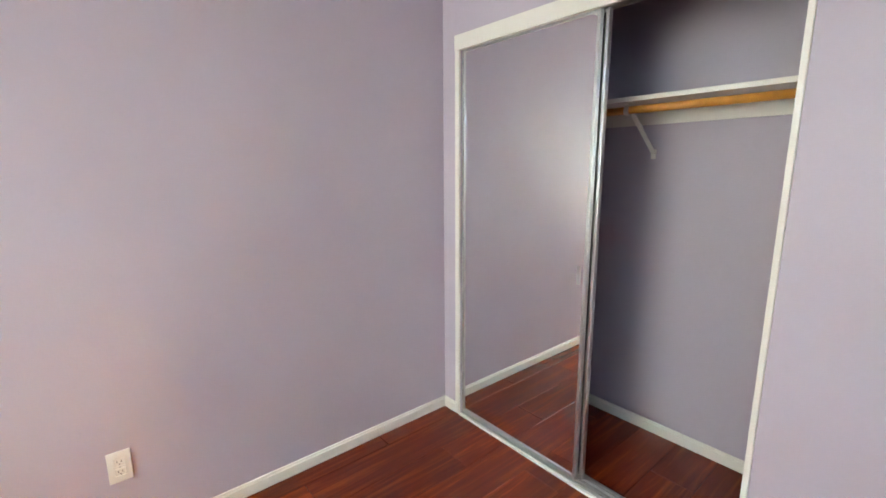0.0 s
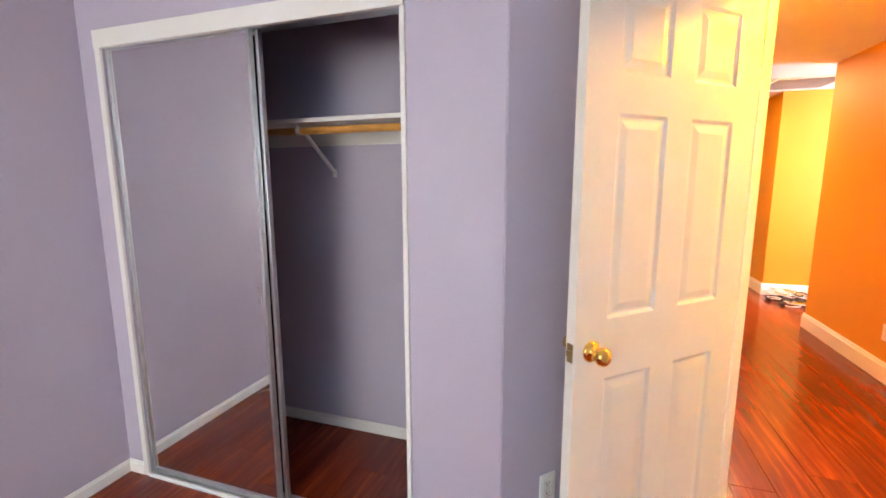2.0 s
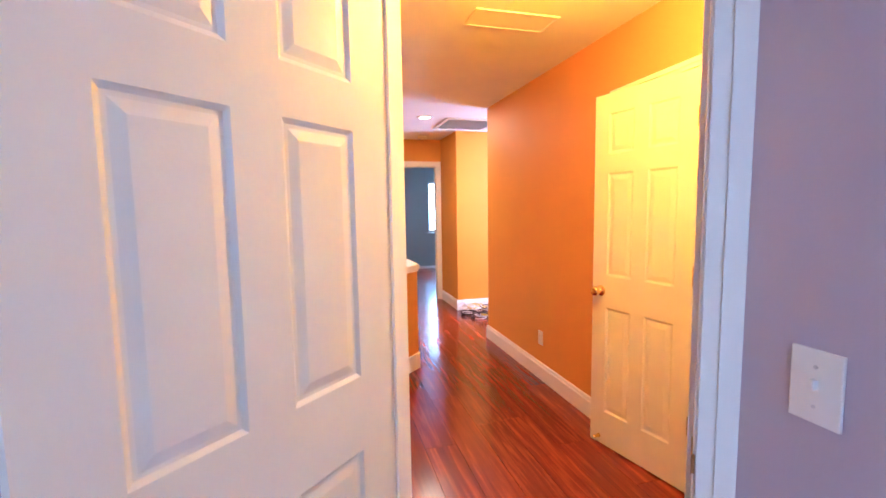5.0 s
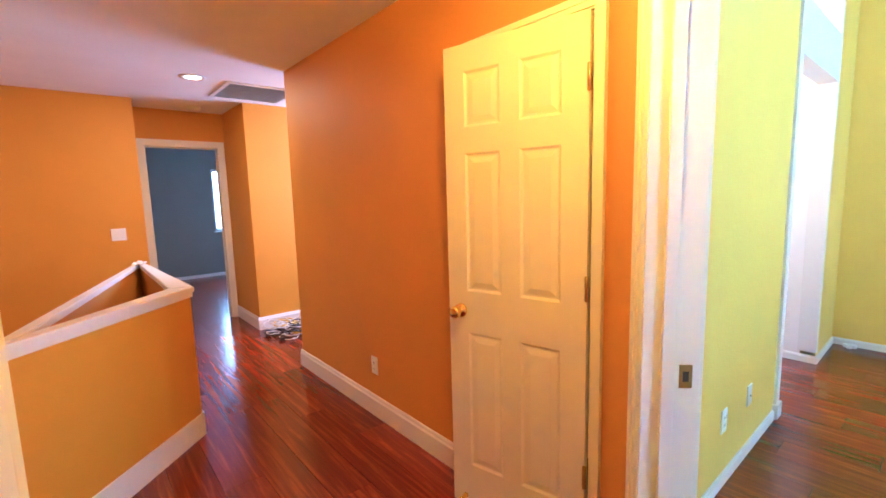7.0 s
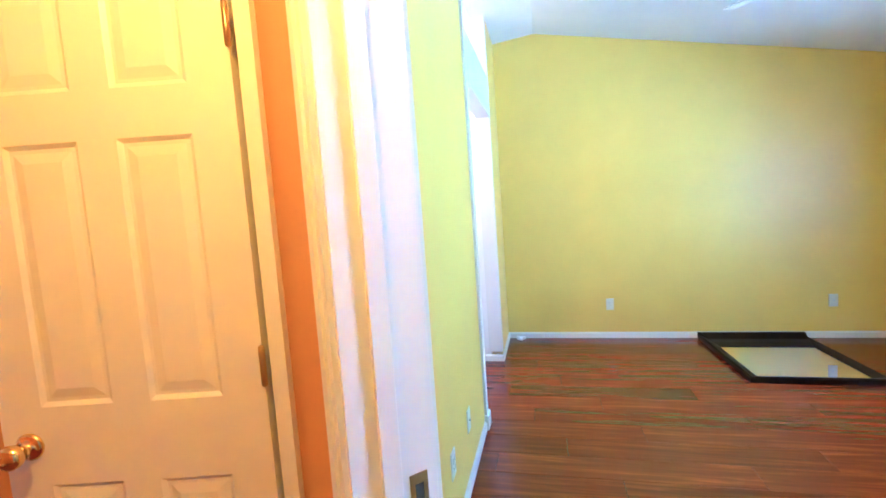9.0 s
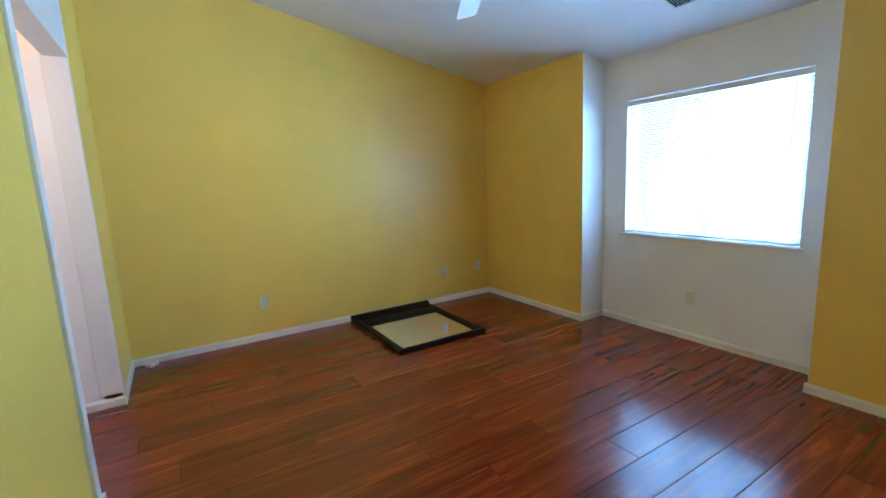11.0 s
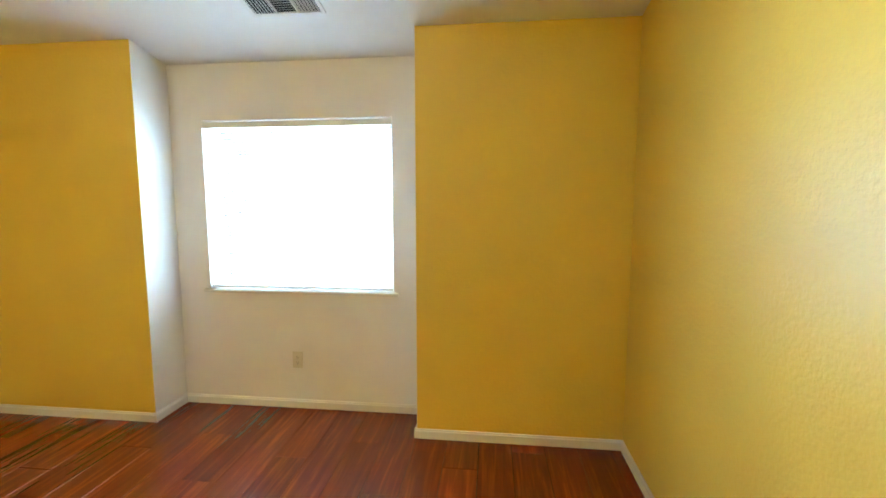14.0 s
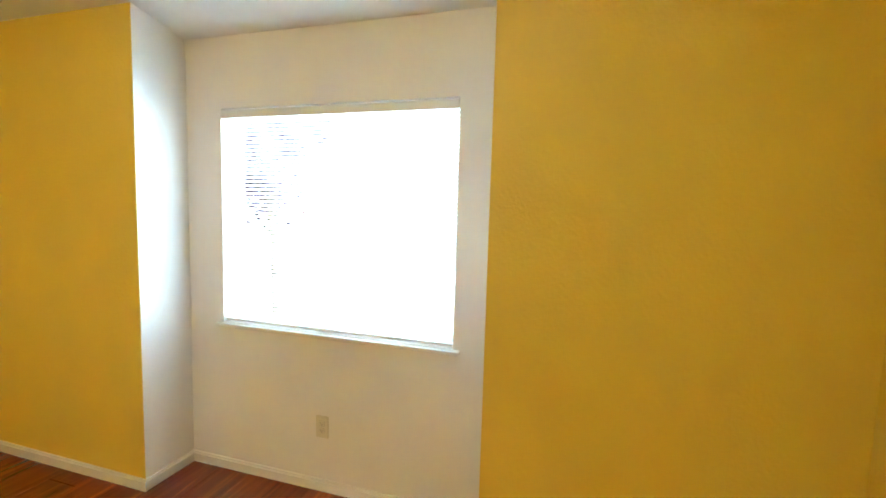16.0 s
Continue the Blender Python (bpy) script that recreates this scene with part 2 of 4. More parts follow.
# ---- plan ----
# Bedroom (lavender), hall (orange), second bedroom (yellow), far room (blue-grey).
A_ROOM, A_HALL = -1.95, -1.79      # x - y on the two faces of the slanted wall with the first door
B_ROOM, B_HALL = 7.27, 7.48        # x + y on the two faces of the slanted wall with the second door
D = math.sqrt(0.5)


def on_a(face, s):
    """A point on the first slanted wall, s metres from its foot on y = x + 1.95 at (2.805, 4.755)."""
    bx, by = 2.805 + s * D, 4.755 + s * D
    off = (face - (bx - by)) / 2
    return bx + off, by - off


def on_b(face, s):
    """A point on the second slanted wall, s metres from the strike jamb towards the hinge jamb."""
    bx, by = 3.3965 - s * D, 3.9155 + s * D
    off = (face - (bx + by)) / 2
    return bx + off, by + off


W1, W2, DOOR_H = 0.732, 0.76, 2.04
SOUTH1 = 4.72
pa0 = (SOUTH1 + A_ROOM, SOUTH1)                # slanted wall meets the bedroom's south wall
PIL = (2.93, 6.02)
pa1 = ((PIL[0] + PIL[1] + A_ROOM) / 2, (PIL[0] + PIL[1] - A_ROOM) / 2)
LEFT1, WEST1 = 7.88, -1.0
# bedroom
wall("wall_bedroom_left", (2.93, LEFT1), (WEST1, LEFT1), LAVENDER, "lavender painted wall with fine orange-peel texture")
wall("wall_bedroom_window", (WEST1, LEFT1), (WEST1, SOUTH1), LAVENDER, "lavender painted wall with the bedroom window opening", thick=0.12,
     holes=((0.45, 1.95, 0.85, 2.05),))
wall("wall_bedroom_south", (WEST1, SOUTH1), pa0, LAVENDER, "lavender painted wall beside the door")
s_off = (Vector(on_a(A_ROOM, 0)) - Vector(pa0)).length
wall("wall_bedroom_slanted", pa0, pa1, LAVENDER, "lavender painted slanted wall with the bedroom door", holes=((s_off - 0.02, s_off + W1 + 0.02, 0, DOOR_H + 0.02),))
wall("wall_bedroom_return", pa1, PIL, LAVENDER, "lavender painted slanted wall behind the open door", e1=-0.003)
wall("wall_closet_front", PIL, (2.93, LEFT1), LAVENDER, "lavender painted wall with the closet opening", thick=0.1, e0=-0.003,
     holes=((6.372 - 6.02, 7.745 - 6.02, 0, 2.02),))
# closet inside
wall("wall_closet_side_near", (3.031, 6.27), (3.60, 6.27), LAVENDER, "lavender painted closet side wall", e0=0)
wall("wall_closet_back", (3.60, 6.27), (3.60, LEFT1), LAVENDER, "lavender painted closet back wall")
wall("wall_closet_side_far", (3.60, LEFT1), (3.031, LEFT1), LAVENDER, "lavender painted closet end wall")
# hall
HS, HN = 3.735, 5.75
hall_a1 = (HN + A_HALL, HN)
apex = ((A_HALL + B_HALL) / 2, (B_HALL - A_HALL) / 2)
hall_b0 = (B_HALL - HS, HS)
wall("wall_hall_slanted_1", hall_a1, apex, ORANGE, "burnt orange slanted wall round the bedroom door",
     holes=(((Vector(hall_a1) - Vector(on_a(A_HALL, W1))).length - 0.02, (Vector(hall_a1) - Vector(on_a(A_HALL, 0))).length + 0.02, 0, DOOR_H + 0.02),))
wall("wall_hall_slanted_2", apex, hall_b0, ORANGE, "burnt orange slanted wall round the second bedroom door",
     holes=(((Vector(apex) - Vector(on_b(B_HALL, W2))).length - 0.02, (Vector(apex) - Vector(on_b(B_HALL, 0))).length + 0.02, 0, DOOR_H + 0.02),), e1=0.0)
CL0, CL1 = 3.795, 4.415
wall("wall_hall_south", hall_b0, (6.53, HS), ORANGE, "burnt orange hall wall with linen closet door", e0=0.02, e1=-0.003,
     holes=((CL0 - hall_b0[0] - 0.02, CL1 - hall_b0[0] + 0.02, 0, DOOR_H + 0.02),))
wall("wall_hall_alcove_west", (6.53, HS), (6.53, 1.6), ORANGE, "burnt orange wall at the side passage", e0=-0.003)
wall("wall_hall_alcove_end", (6.53, 1.6), (7.86, 1.6), ORANGE, "burnt orange end wall of the side passage", holes=((0.2, 1.13, 0.9, 2.1),))
wall("wall_hall_alcove_east", (7.86, 1.6), (7.86, 3.67), ORANGE, "burnt orange wall lit from the side passage", e1=-0.003)
wall("wall_hall_recess_side", (7.86, 3.67), (8.67, 3.67), ORANGE, "burnt orange side wall before the far door", e0=-0.003)
wall("wall_hall_far_door", (8.67, 3.67), (8.67, 4.585), ORANGE, "burnt orange wall over the far doorway", holes=((0.085, 0.80, 0, 2.04),))
wall("wall_hall_recess_side_north", (8.67, 4.585), (8.2, 4.585), ORANGE, "burnt orange short wall before the far door", e1=-0.003)
wall("wall_hall_switch", (8.2, 4.585), (8.2, HN), ORANGE, "burnt orange wall with a light switch above the stairs", e0=-0.003)
wall("wall_hall_north", (8.2, HN), hall_a1, ORANGE, "burnt orange wall on the far side of the stairs")
# linen closet inside
wall("wall_linen_west", (3.74, HS - 0.06), (3.74, 3.15), WHITEWALL, "white linen closet side wall")
wall("wall_linen_back", (3.74, 3.15), (4.46, 3.15), WHITEWALL, "white linen closet back wall")
wall("wall_linen_east", (4.46, 3.15), (4.46, HS - 0.06), WHITEWALL, "white linen closet side wall")
# second bedroom


def vault(x):
    return 2.42 + 0.206 * x if x < 3.2 else 3.079 - 0.10 * (x - 3.2)


NEAR2, EAST2 = 4.385, 3.60
rb0 = (EAST2, B_ROOM - EAST2)
rb1 = (B_ROOM - NEAR2, NEAR2)
RC0, RC1, RX = 1.42, 3.165, -0.30
wall("wall_yellow_far", (0, 0), (3.2, 0), YELLOW, "yellow painted gable wall with outlets", tops=(vault(0), vault(3.2)), e1=0)
wall("wall_yellow_far_end", (3.2, 0), (EAST2, 0), YELLOW, "yellow painted gable wall past the ridge", tops=(vault(3.2), vault(3.6)), e0=0)
wall("wall_yellow_east_end", (EAST2, 0), (EAST2, 0.71), YELLOW, "yellow painted short wall beside the opening", top=vault(3.6), e1=0, thick=0.10)
wall("wall_yellow_east", (EAST2, 1.90), rb0, YELLOW, "yellow painted wall with switch and outlets", top=vault(3.6), e0=0, thick=0.10)
wall("wall_yellow_slanted", rb0, rb1, YELLOW, "yellow painted slanted wall with the doorway", top=3.1,
     holes=(((Vector(rb0) - Vector(on_b(B_ROOM, 0))).length - 0.02, (Vector(rb0) - Vector(on_b(B_ROOM, W2))).length + 0.02, 0, DOOR_H + 0.02),), e1=0.0)
wall("wall_yellow_near", rb1, (0, NEAR2), YELLOW, "yellow painted wall with orange-peel texture", tops=(vault(rb1[0]), vault(0)), e0=0.0)
wall("wall_yellow_pier_right", (0, NEAR2), (0, RC1), YELLOW, "yellow painted pier beside the window recess", top=vault(0), e1=-0.003)
wall("wall_recess_right", (0, RC1), (RX, RC1), WHITEWALL, "white painted side of the window recess", tops=(vault(0), vault(RX)), e0=-0.003)
WY0, WY1, WZ0, WZ1 = 1.65, 2.962, 0.842, 1.99
wall("wall_recess_window", (RX, RC1), (RX, RC0), WHITEWALL, "white painted recess wall with the window", top=vault(RX), thick=0.14,
     holes=((RC1 - WY1, RC1 - WY0, WZ0, WZ1),))
wall("wall_recess_left", (RX, RC0), (0, RC0), WHITEWALL, "white painted side of the window recess", tops=(vault(RX), vault(0)), e1=-0.003)
wall("wall_yellow_pier_left", (0, RC0), (0, 0), YELLOW, "yellow painted pier beside the window recess", top=vault(0), e0=-0.003)
# bath alcove behind the opening
wall("wall_alcove_south", (3.706, 0.71), (5.3, 0.71), WHITEWALL, "white painted alcove wall lit by a warm lamp", top=vault(3.6), e0=0.104)
header = tagged(empty("alcove_header", pose(EAST2, 0.71, 2.18)), "white painted header with a ledge across the alcove opening", "header", kind="structure")
part("beam", box_mesh(-0.010, 0.006, 0, 0.11, 1.187, 0.32, 0.004), TRIM, header)
wall("wall_alcove_east", (5.3, 0.71), (5.3, 1.95), WHITEWALL, "white painted alcove end wall", top=vault(3.6))
wall("wall_alcove_north", (5.3, 1.90), (3.70, 1.90), WHITEWALL, "white painted alcove wall", top=vault(3.6), e1=0)
# far room
wall("wall_far_room_south", (8.75, 1.4), (12.1, 1.4), BLUEGREY, "blue-grey painted wall")
wall("wall_far_room_window", (12.1, 1.4), (12.1, 5.6), BLUEGREY, "blue-grey painted wall with a bright window", thick=0.14, holes=((0.55, 1.67, 0.855, 2.02),))
wall("wall_far_room_north", (12.1, 5.6), (8.75, 5.6), BLUEGREY, "blue-grey painted wall")
wall("wall_far_room_west", (8.75, 5.6), (8.75, 1.4), BLUEGREY, "blue-grey painted wall beside the door", holes=((5.6 - 4.47, 5.6 - 3.755, 0, 2.04),))

# ceilings
polygon_slab("ceiling_bedroom", [(WEST1 - 0.05, SOUTH1 - 0.02), pa0, pa1, (3.66, 5.62), (3.66, LEFT1 + 0.05), (WEST1 - 0.05, LEFT1 + 0.05)], 2.44, 2.5, CEIL, "white textured bedroom ceiling", "ceiling")
polygon_slab("ceiling_hall", [apex, (3.66, 3.70), (6.53, 3.70), (6.48, 1.55), (8.7, 1.55), (8.7, HN + 0.05), (3.9, HN + 0.05)], 2.442, 2.5, CEIL, "white textured hall ceiling", "ceiling")
polygon_slab("ceiling_linen", [(3.7, 3.1), (4.5, 3.1), (4.5, 3.69), (3.7, 3.69)], 2.43, 2.47, CEIL, "white closet ceiling", "ceiling")
polygon_slab("ceiling_yellow_slope", [(RX - 0.14, -0.05), (3.2, -0.05), (3.2, 4.45), (RX - 0.14, 4.45)], 0, 0.05, CEIL, "white sloping vaulted ceiling", "ceiling", slope=lambda x, y: 2.42 + 0.206 * x)
polygon_slab("ceiling_yellow_ridge", [(3.2, -0.05), (3.72, -0.05), (3.72, 4.45), (3.2, 4.45)], 0, 0.05, CEIL, "white ceiling past the ridge", "ceiling", slope=lambda x, y: 3.079 - 0.10 * (x - 3.2))
polygon_slab("ceiling_alcove", [(3.721, 0.6), (5.4, 0.6), (5.4, 2.05), (3.721, 2.05)], 3.02, 3.08, CEIL, "white alcove ceiling", "ceiling")
polygon_slab("ceiling_far_room", [(8.7, 1.35), (12.2, 1.35), (12.2, 5.65), (8.7, 5.65)], 2.46, 2.5, CEIL, "white far room ceiling", "ceiling")

# baseboards
baseboard("baseboard_bedroom_left", (2.93, LEFT1), (WEST1, LEFT1))
baseboard("baseboard_bedroom_south", (WEST1, SOUTH1), pa0)
baseboard("baseboard_bedroom_slanted", pa0, on_a(A_ROOM, -0.07))
baseboard("baseboard_bedroom_return", pa1, PIL)
baseboard("baseboard_pilaster", PIL, (2.93, 6.355), a=0.013)
baseboard("baseboard_closet_corner", (2.93, 7.775), (2.93, LEFT1))
baseboard("baseboard_closet_near", (3.031, 6.27), (3.60, 6.27))
baseboard("baseboard_closet_back", (3.60, 6.27), (3.60, LEFT1))
baseboard("baseboard_closet_far", (3.60, LEFT1), (3.031, LEFT1))
HB = dict(h=0.14, t=0.016, label="tall cream painted hall baseboard")
baseboard("baseboard_hall_south", (CL1 + 0.075, HS), (6.53, HS), b=0.016, **HB)
baseboard("baseboard_hall_corner", (6.53, HS), (6.53, 1.6), **HB)
baseboard("baseboard_hall_alcove", (7.86, 1.6), (7.86, 3.67), b=0.016, **HB)
baseboard("baseboard_hall_recess", (7.86, 3.67), (8.67, 3.67), **HB)
baseboard("baseboard_hall_recess_north", (8.67, 4.585), (8.2, 4.585), b=0.016, **HB)
baseboard("baseboard_hall_switch", (8.2, 4.585), (8.2, HN), **HB)
baseboard("baseboard_yellow_far", (0, 0), (EAST2, 0))
baseboard("baseboard_yellow_east_end", (EAST2, 0), (EAST2, 0.71), b=0.014)
baseboard("baseboard_yellow_east", (EAST2, 1.97), rb0)
baseboard("baseboard_yellow_near", rb1, (0, NEAR2))
baseboard("baseboard_pier_right", (0, NEAR2), (0, RC1), b=0.014)
baseboard("baseboard_recess_right", (0, RC1), (RX, RC1))
baseboard("baseboard_recess_window", (RX, RC1), (RX, RC0))
baseboard("baseboard_recess_left", (RX, RC0), (0, RC0))
baseboard("baseboard_pier_left", (0, RC0), (0, 0), a=0.014)
baseboard("baseboard_alcove", (3.60, 0.71), (5.3, 0.71))
baseboard("baseboard_far_room", (12.1, 1.4), (12.1, 5.6))


# ---- doors ----


def door_lining(name, p, q, depth, head, label, casing=0.065, stop_at=0.52, casing2=None, sides=(True, True)):
    """Jambs, head, stops and casings of a doorway from p to q on the near face; depth goes to the right of p to q."""
    length, m = run(p, q)
    root = tagged(empty(name, m), label, "door frame", kind="structure")
    J = 0.018
    for s in (-J, length):
        part("jamb", box_mesh(s, -depth - 0.003, 0, s + J, 0.003, head, 0.002), TRIM, root)
    part("head_jamb", box_mesh(-J, -depth - 0.003, head, length + J, 0.003, head + J, 0.002), TRIM, root)
    st = depth * stop_at
    for s0, s1 in ((0, 0.010), (length - 0.010, length)):
        part("door_stop", box_mesh(s0, -st - 0.017, 0, s1, -st + 0.017, head, 0.002), TRIM, root)
    part("door_stop", box_mesh(0.010, -st - 0.017, head - 0.010, length - 0.010, -st + 0.017, head, 0.002), TRIM, root)
    for k, y in ((0, 0.0), (1, -depth)):
        if not sides[k]:
            continue
        sg = 1 if k == 0 else -1
        c = casing if k == 0 else (casing2 or casing)

        def strip(x0, x1, z0, z1):
            bm = bmesh.new()
            y0, y1 = sorted((y, y + sg * 0.013))
            box(bm, x0, y0, z0, x1, y1, z1)
            y0, y1 = sorted((y + sg * 0.0125, y + sg * 0.019))
            horiz = x1 - x0 > z1 - z0
            if horiz:
                box(bm, x0, y0, z0 + c * 0.45, x1, y1, z1)
            elif x0 < 0:
                box(bm, x0, y0, z0, x0 + c * 0.55, y1, z1)
            else:
                box(bm, x1 - c * 0.55, y0, z0, x1, y1, z1)
            return bm
        part("casing", strip(-c - 0.006, -0.006, 0, head + 0.006), TRIM, root)
        part("casing", strip(length + 0.006, length + c + 0.006, 0, head + 0.006), TRIM, root)
        part("head_casing", strip(-c - 0.006, length + c + 0.006, head + 0.0065, head + c + 0.006), TRIM, root)
    return root


def knob_mesh(side):
    prof = [(0.0, 0), (0.031, 0), (0.032, 0.004), (0.026, 0.009), (0.013, 0.012), (0.011, 0.026), (0.016, 0.031),
            (0.025, 0.037), (0.0275, 0.046), (0.026, 0.055), (0.018, 0.062), (0.006, 0.0645), (0.0, 0.0647)]
    return lathe([(max(r, 0.0003), h) for r, h in prof], 28, Matrix.Rotation(radians(90 * side), 4, "X"))


def six_panel_door(name, m, width, height, label, knob_z=0.93, hinge_side_y=1, gap=0.012):
    """A moulded six-panel leaf. Local x runs from the hinge to the free edge, y through the leaf, z up."""
    T = 0.035
    root = tagged(empty(name, m), label, "door")
    stile = 0.118 if width > 0.7 else 0.098
    mull = 0.105 if width > 0.7 else 0.085
    pw = (width - 2 * stile - mull) / 2
    xs = [(stile, stile + pw), (stile + pw + mull, width - stile)]
    zs = [(0.215, 0.835), (1.02, 1.60), (1.705, 1.925)]
    bm = bmesh.new()
    for x0, x1 in ((0, stile), (stile + pw, stile + pw + mull), (width - stile, width)):
        box(bm, x0, 0, gap, x1, T, height)
    zr = [(gap, 0.215), (0.835, 1.02), (1.60, 1.705), (1.925, height)]
    for x0, x1 in xs:
        for z0, z1 in zr:
            box(bm, x0, 0, z0, x1, T, z1)
    bmesh.ops.remove_doubles(bm, verts=bm.verts, dist=0.0001)
    part("leaf", bm, DOORPAINT, root)
    for x0, x1 in xs:
        for z0, z1 in zs:
            bm = bmesh.new()
            for face, sg in ((0.0, 1), (T, -1)):
                loops = []
                for ins, dep in ((0.0, 0.0), (0.010, 0.0062), (0.018, 0.0062), (0.040, 0.0015)):
                    y = face + sg * dep
                    loops.append([bm.verts.new(v) for v in ((x0 + ins, y, z0 + ins), (x1 - ins, y, z0 + ins), (x1 - ins, y, z1 - ins), (x0 + ins, y, z1 - ins))])
                for a, b in zip(loops, loops[1:]):
                    for k in range(4):
                        bm.faces.new((a[k], a[(k + 1) % 4], b[(k + 1) % 4], b[k]))
                bm.faces.new(loops[-1])
            bmesh.ops.recalc_face_normals(bm, faces=bm.faces)
            part("panel", bm, DOORPAINT, root)
    kx = width - 0.062
    for y, side in ((0, 1), (T, -1)):
        bm = knob_mesh(side)
        bm.transform(Matrix.Translation((kx, y, knob_z)))
        part("door_knob", bm, BRASS, root, "polished brass round knob", smooth=True)
    latch = part("latch_plate", box_mesh(width - 0.0005, 0.006, knob_z - 0.028, width + 0.0015, T - 0.006, knob_z + 0.028, 0.0006), OLDBRASS, root, "brass latch plate")
    part("latch_bolt", box_mesh(width, 0.011, knob_z - 0.009, width + 0.011, T - 0.011, knob_z + 0.009, 0.002), OLDBRASS, latch)
    hy = T if hinge_side_y > 0 else 0.0
    for z in (0.36, 1.085, 1.815):
        part("hinge", lathe([(0.0003, z - 0.048), (0.004, z - 0.046), (0.007, z - 0.044), (0.007, z + 0.044), (0.004, z + 0.046), (0.0003, z + 0.048)], 12,
                            Matrix.Translation((-0.002, hy + (0.007 if hinge_side_y > 0 else -0.007), 0))), OLDBRASS, root, "tarnished brass hinge", smooth=True)
    return root


# first door: frame in the slanted wall, leaf swung open at right angles into the bedroom
WT = (A_HALL - A_ROOM) * D
frame1 = door_lining("door_1", on_a(A_ROOM, 0), on_a(A_ROOM, W1), WT, DOOR_H, "white painted door frame of the lavender bedroom", casing2=0.06)
hinge1 = on_a(A_ROOM, W1 - 0.002)
six_panel_door("bedroom_door", pose(hinge1[0] - 0.012, hinge1[1] + 0.012, 0, 0, 0, 134), 0.735, 2.032,
               "open white six-panel bedroom door with brass knob", hinge_side_y=-1)
part("strike_plate", box_mesh(0.0002, -0.046, 0.900, 0.0022, -0.012, 0.962, 0.0006), OLDBRASS, frame1, "tarnished brass strike plate")
part("strike_lip", box_mesh(-0.004, -0.012, 0.912, 0.0022, 0.006, 0.950, 0.001), OLDBRASS, frame1)
# second door frame
WT2 = (B_HALL - B_ROOM) * D
frame2 = door_lining("door_2", on_b(B_ROOM, 0), on_b(B_ROOM, W2), WT2, DOOR_H, "white painted door frame of the yellow bedroom", casing=0.03, casing2=0.045, stop_at=0.57)
part("strike_plate", box_mesh(0.0002, -0.052, 0.895, 0.0022, -0.018, 0.96, 0.0006), OLDBRASS, frame2, "tarnished brass strike plate")
# The plate isn't cut: a raised black block gives the hole its shade.
part("strike_plate_hole", box_mesh(0.0018, -0.043, 0.913, 0.0026, -0.027, 0.942), DARK, frame2, "raised black block standing for the shaded latch hole")
# linen closet door, ajar
door_lining("door_3", (CL0, HS), (CL1, HS), 0.057, DOOR_H, "cream painted frame of the linen closet", casing=0.044, sides=(True, False))
linen = six_panel_door("linen_closet_door", pose(CL0 + 0.008, HS - 0.006, 0, 0, 0, 12.5), 0.612, 2.032, "cream six-panel closet door standing ajar with brass knob", hinge_side_y=1)
part("bumper", lathe([(0.0003, 0.0), (0.012, 0.0), (0.010, 0.012), (0.006, 0.03), (0.009, 0.033), (0.009, 0.042), (0.0003, 0.044)], 14,
                      Matrix.Translation((0.545, 0.035, 0.055)) @ Matrix.Rotation(radians(-90), 4, "X")), BRASS, linen, "small brass bumper near the foot of the door", smooth=True)
# far doorway
door_lining("door_4", (8.67, 3.755), (8.67, 4.47), 0.08, DOOR_H, "cream painted frame of the far doorway", casing=0.07)


# ---- windows ----


def window_unit(name, m, w, h, label):
    """A sliding window in an opening, x along the wall, y into the room, z up from the sill."""
    root = tagged(empty(name, m), label, "window", kind="structure")
    F = 0.045
    for nm, b in (("window_frame", (0, -0.12, 0, F, -0.07, h)), ("window_frame", (w - F, -0.12, 0, w, -0.07, h)), ("window_frame", (F, -0.12, 0, w - F, -0.07, F)),
                  ("window_frame", (F, -0.12, h - F, w - F, -0.07, h)), ("meeting_stile", (w / 2 - 0.025, -0.115, F, w / 2 + 0.025, -0.075, h - F))):
        part(nm, box_mesh(*b, 0.004), PLASTIC, root)
    for x0, x1 in ((F, w / 2 - 0.025), (w / 2 + 0.025, w - F)):
        g = part("pane", box_mesh(x0, -0.098, F, x1, -0.094, h - F), GLASS, root)
        g.visible_shadow = False
    part("window_sill", box_mesh(-0.035, -0.07, -0.024, w + 0.035, 0.028, -0.002, 0.005), TRIM, root, "white painted wooden sill")
    return root


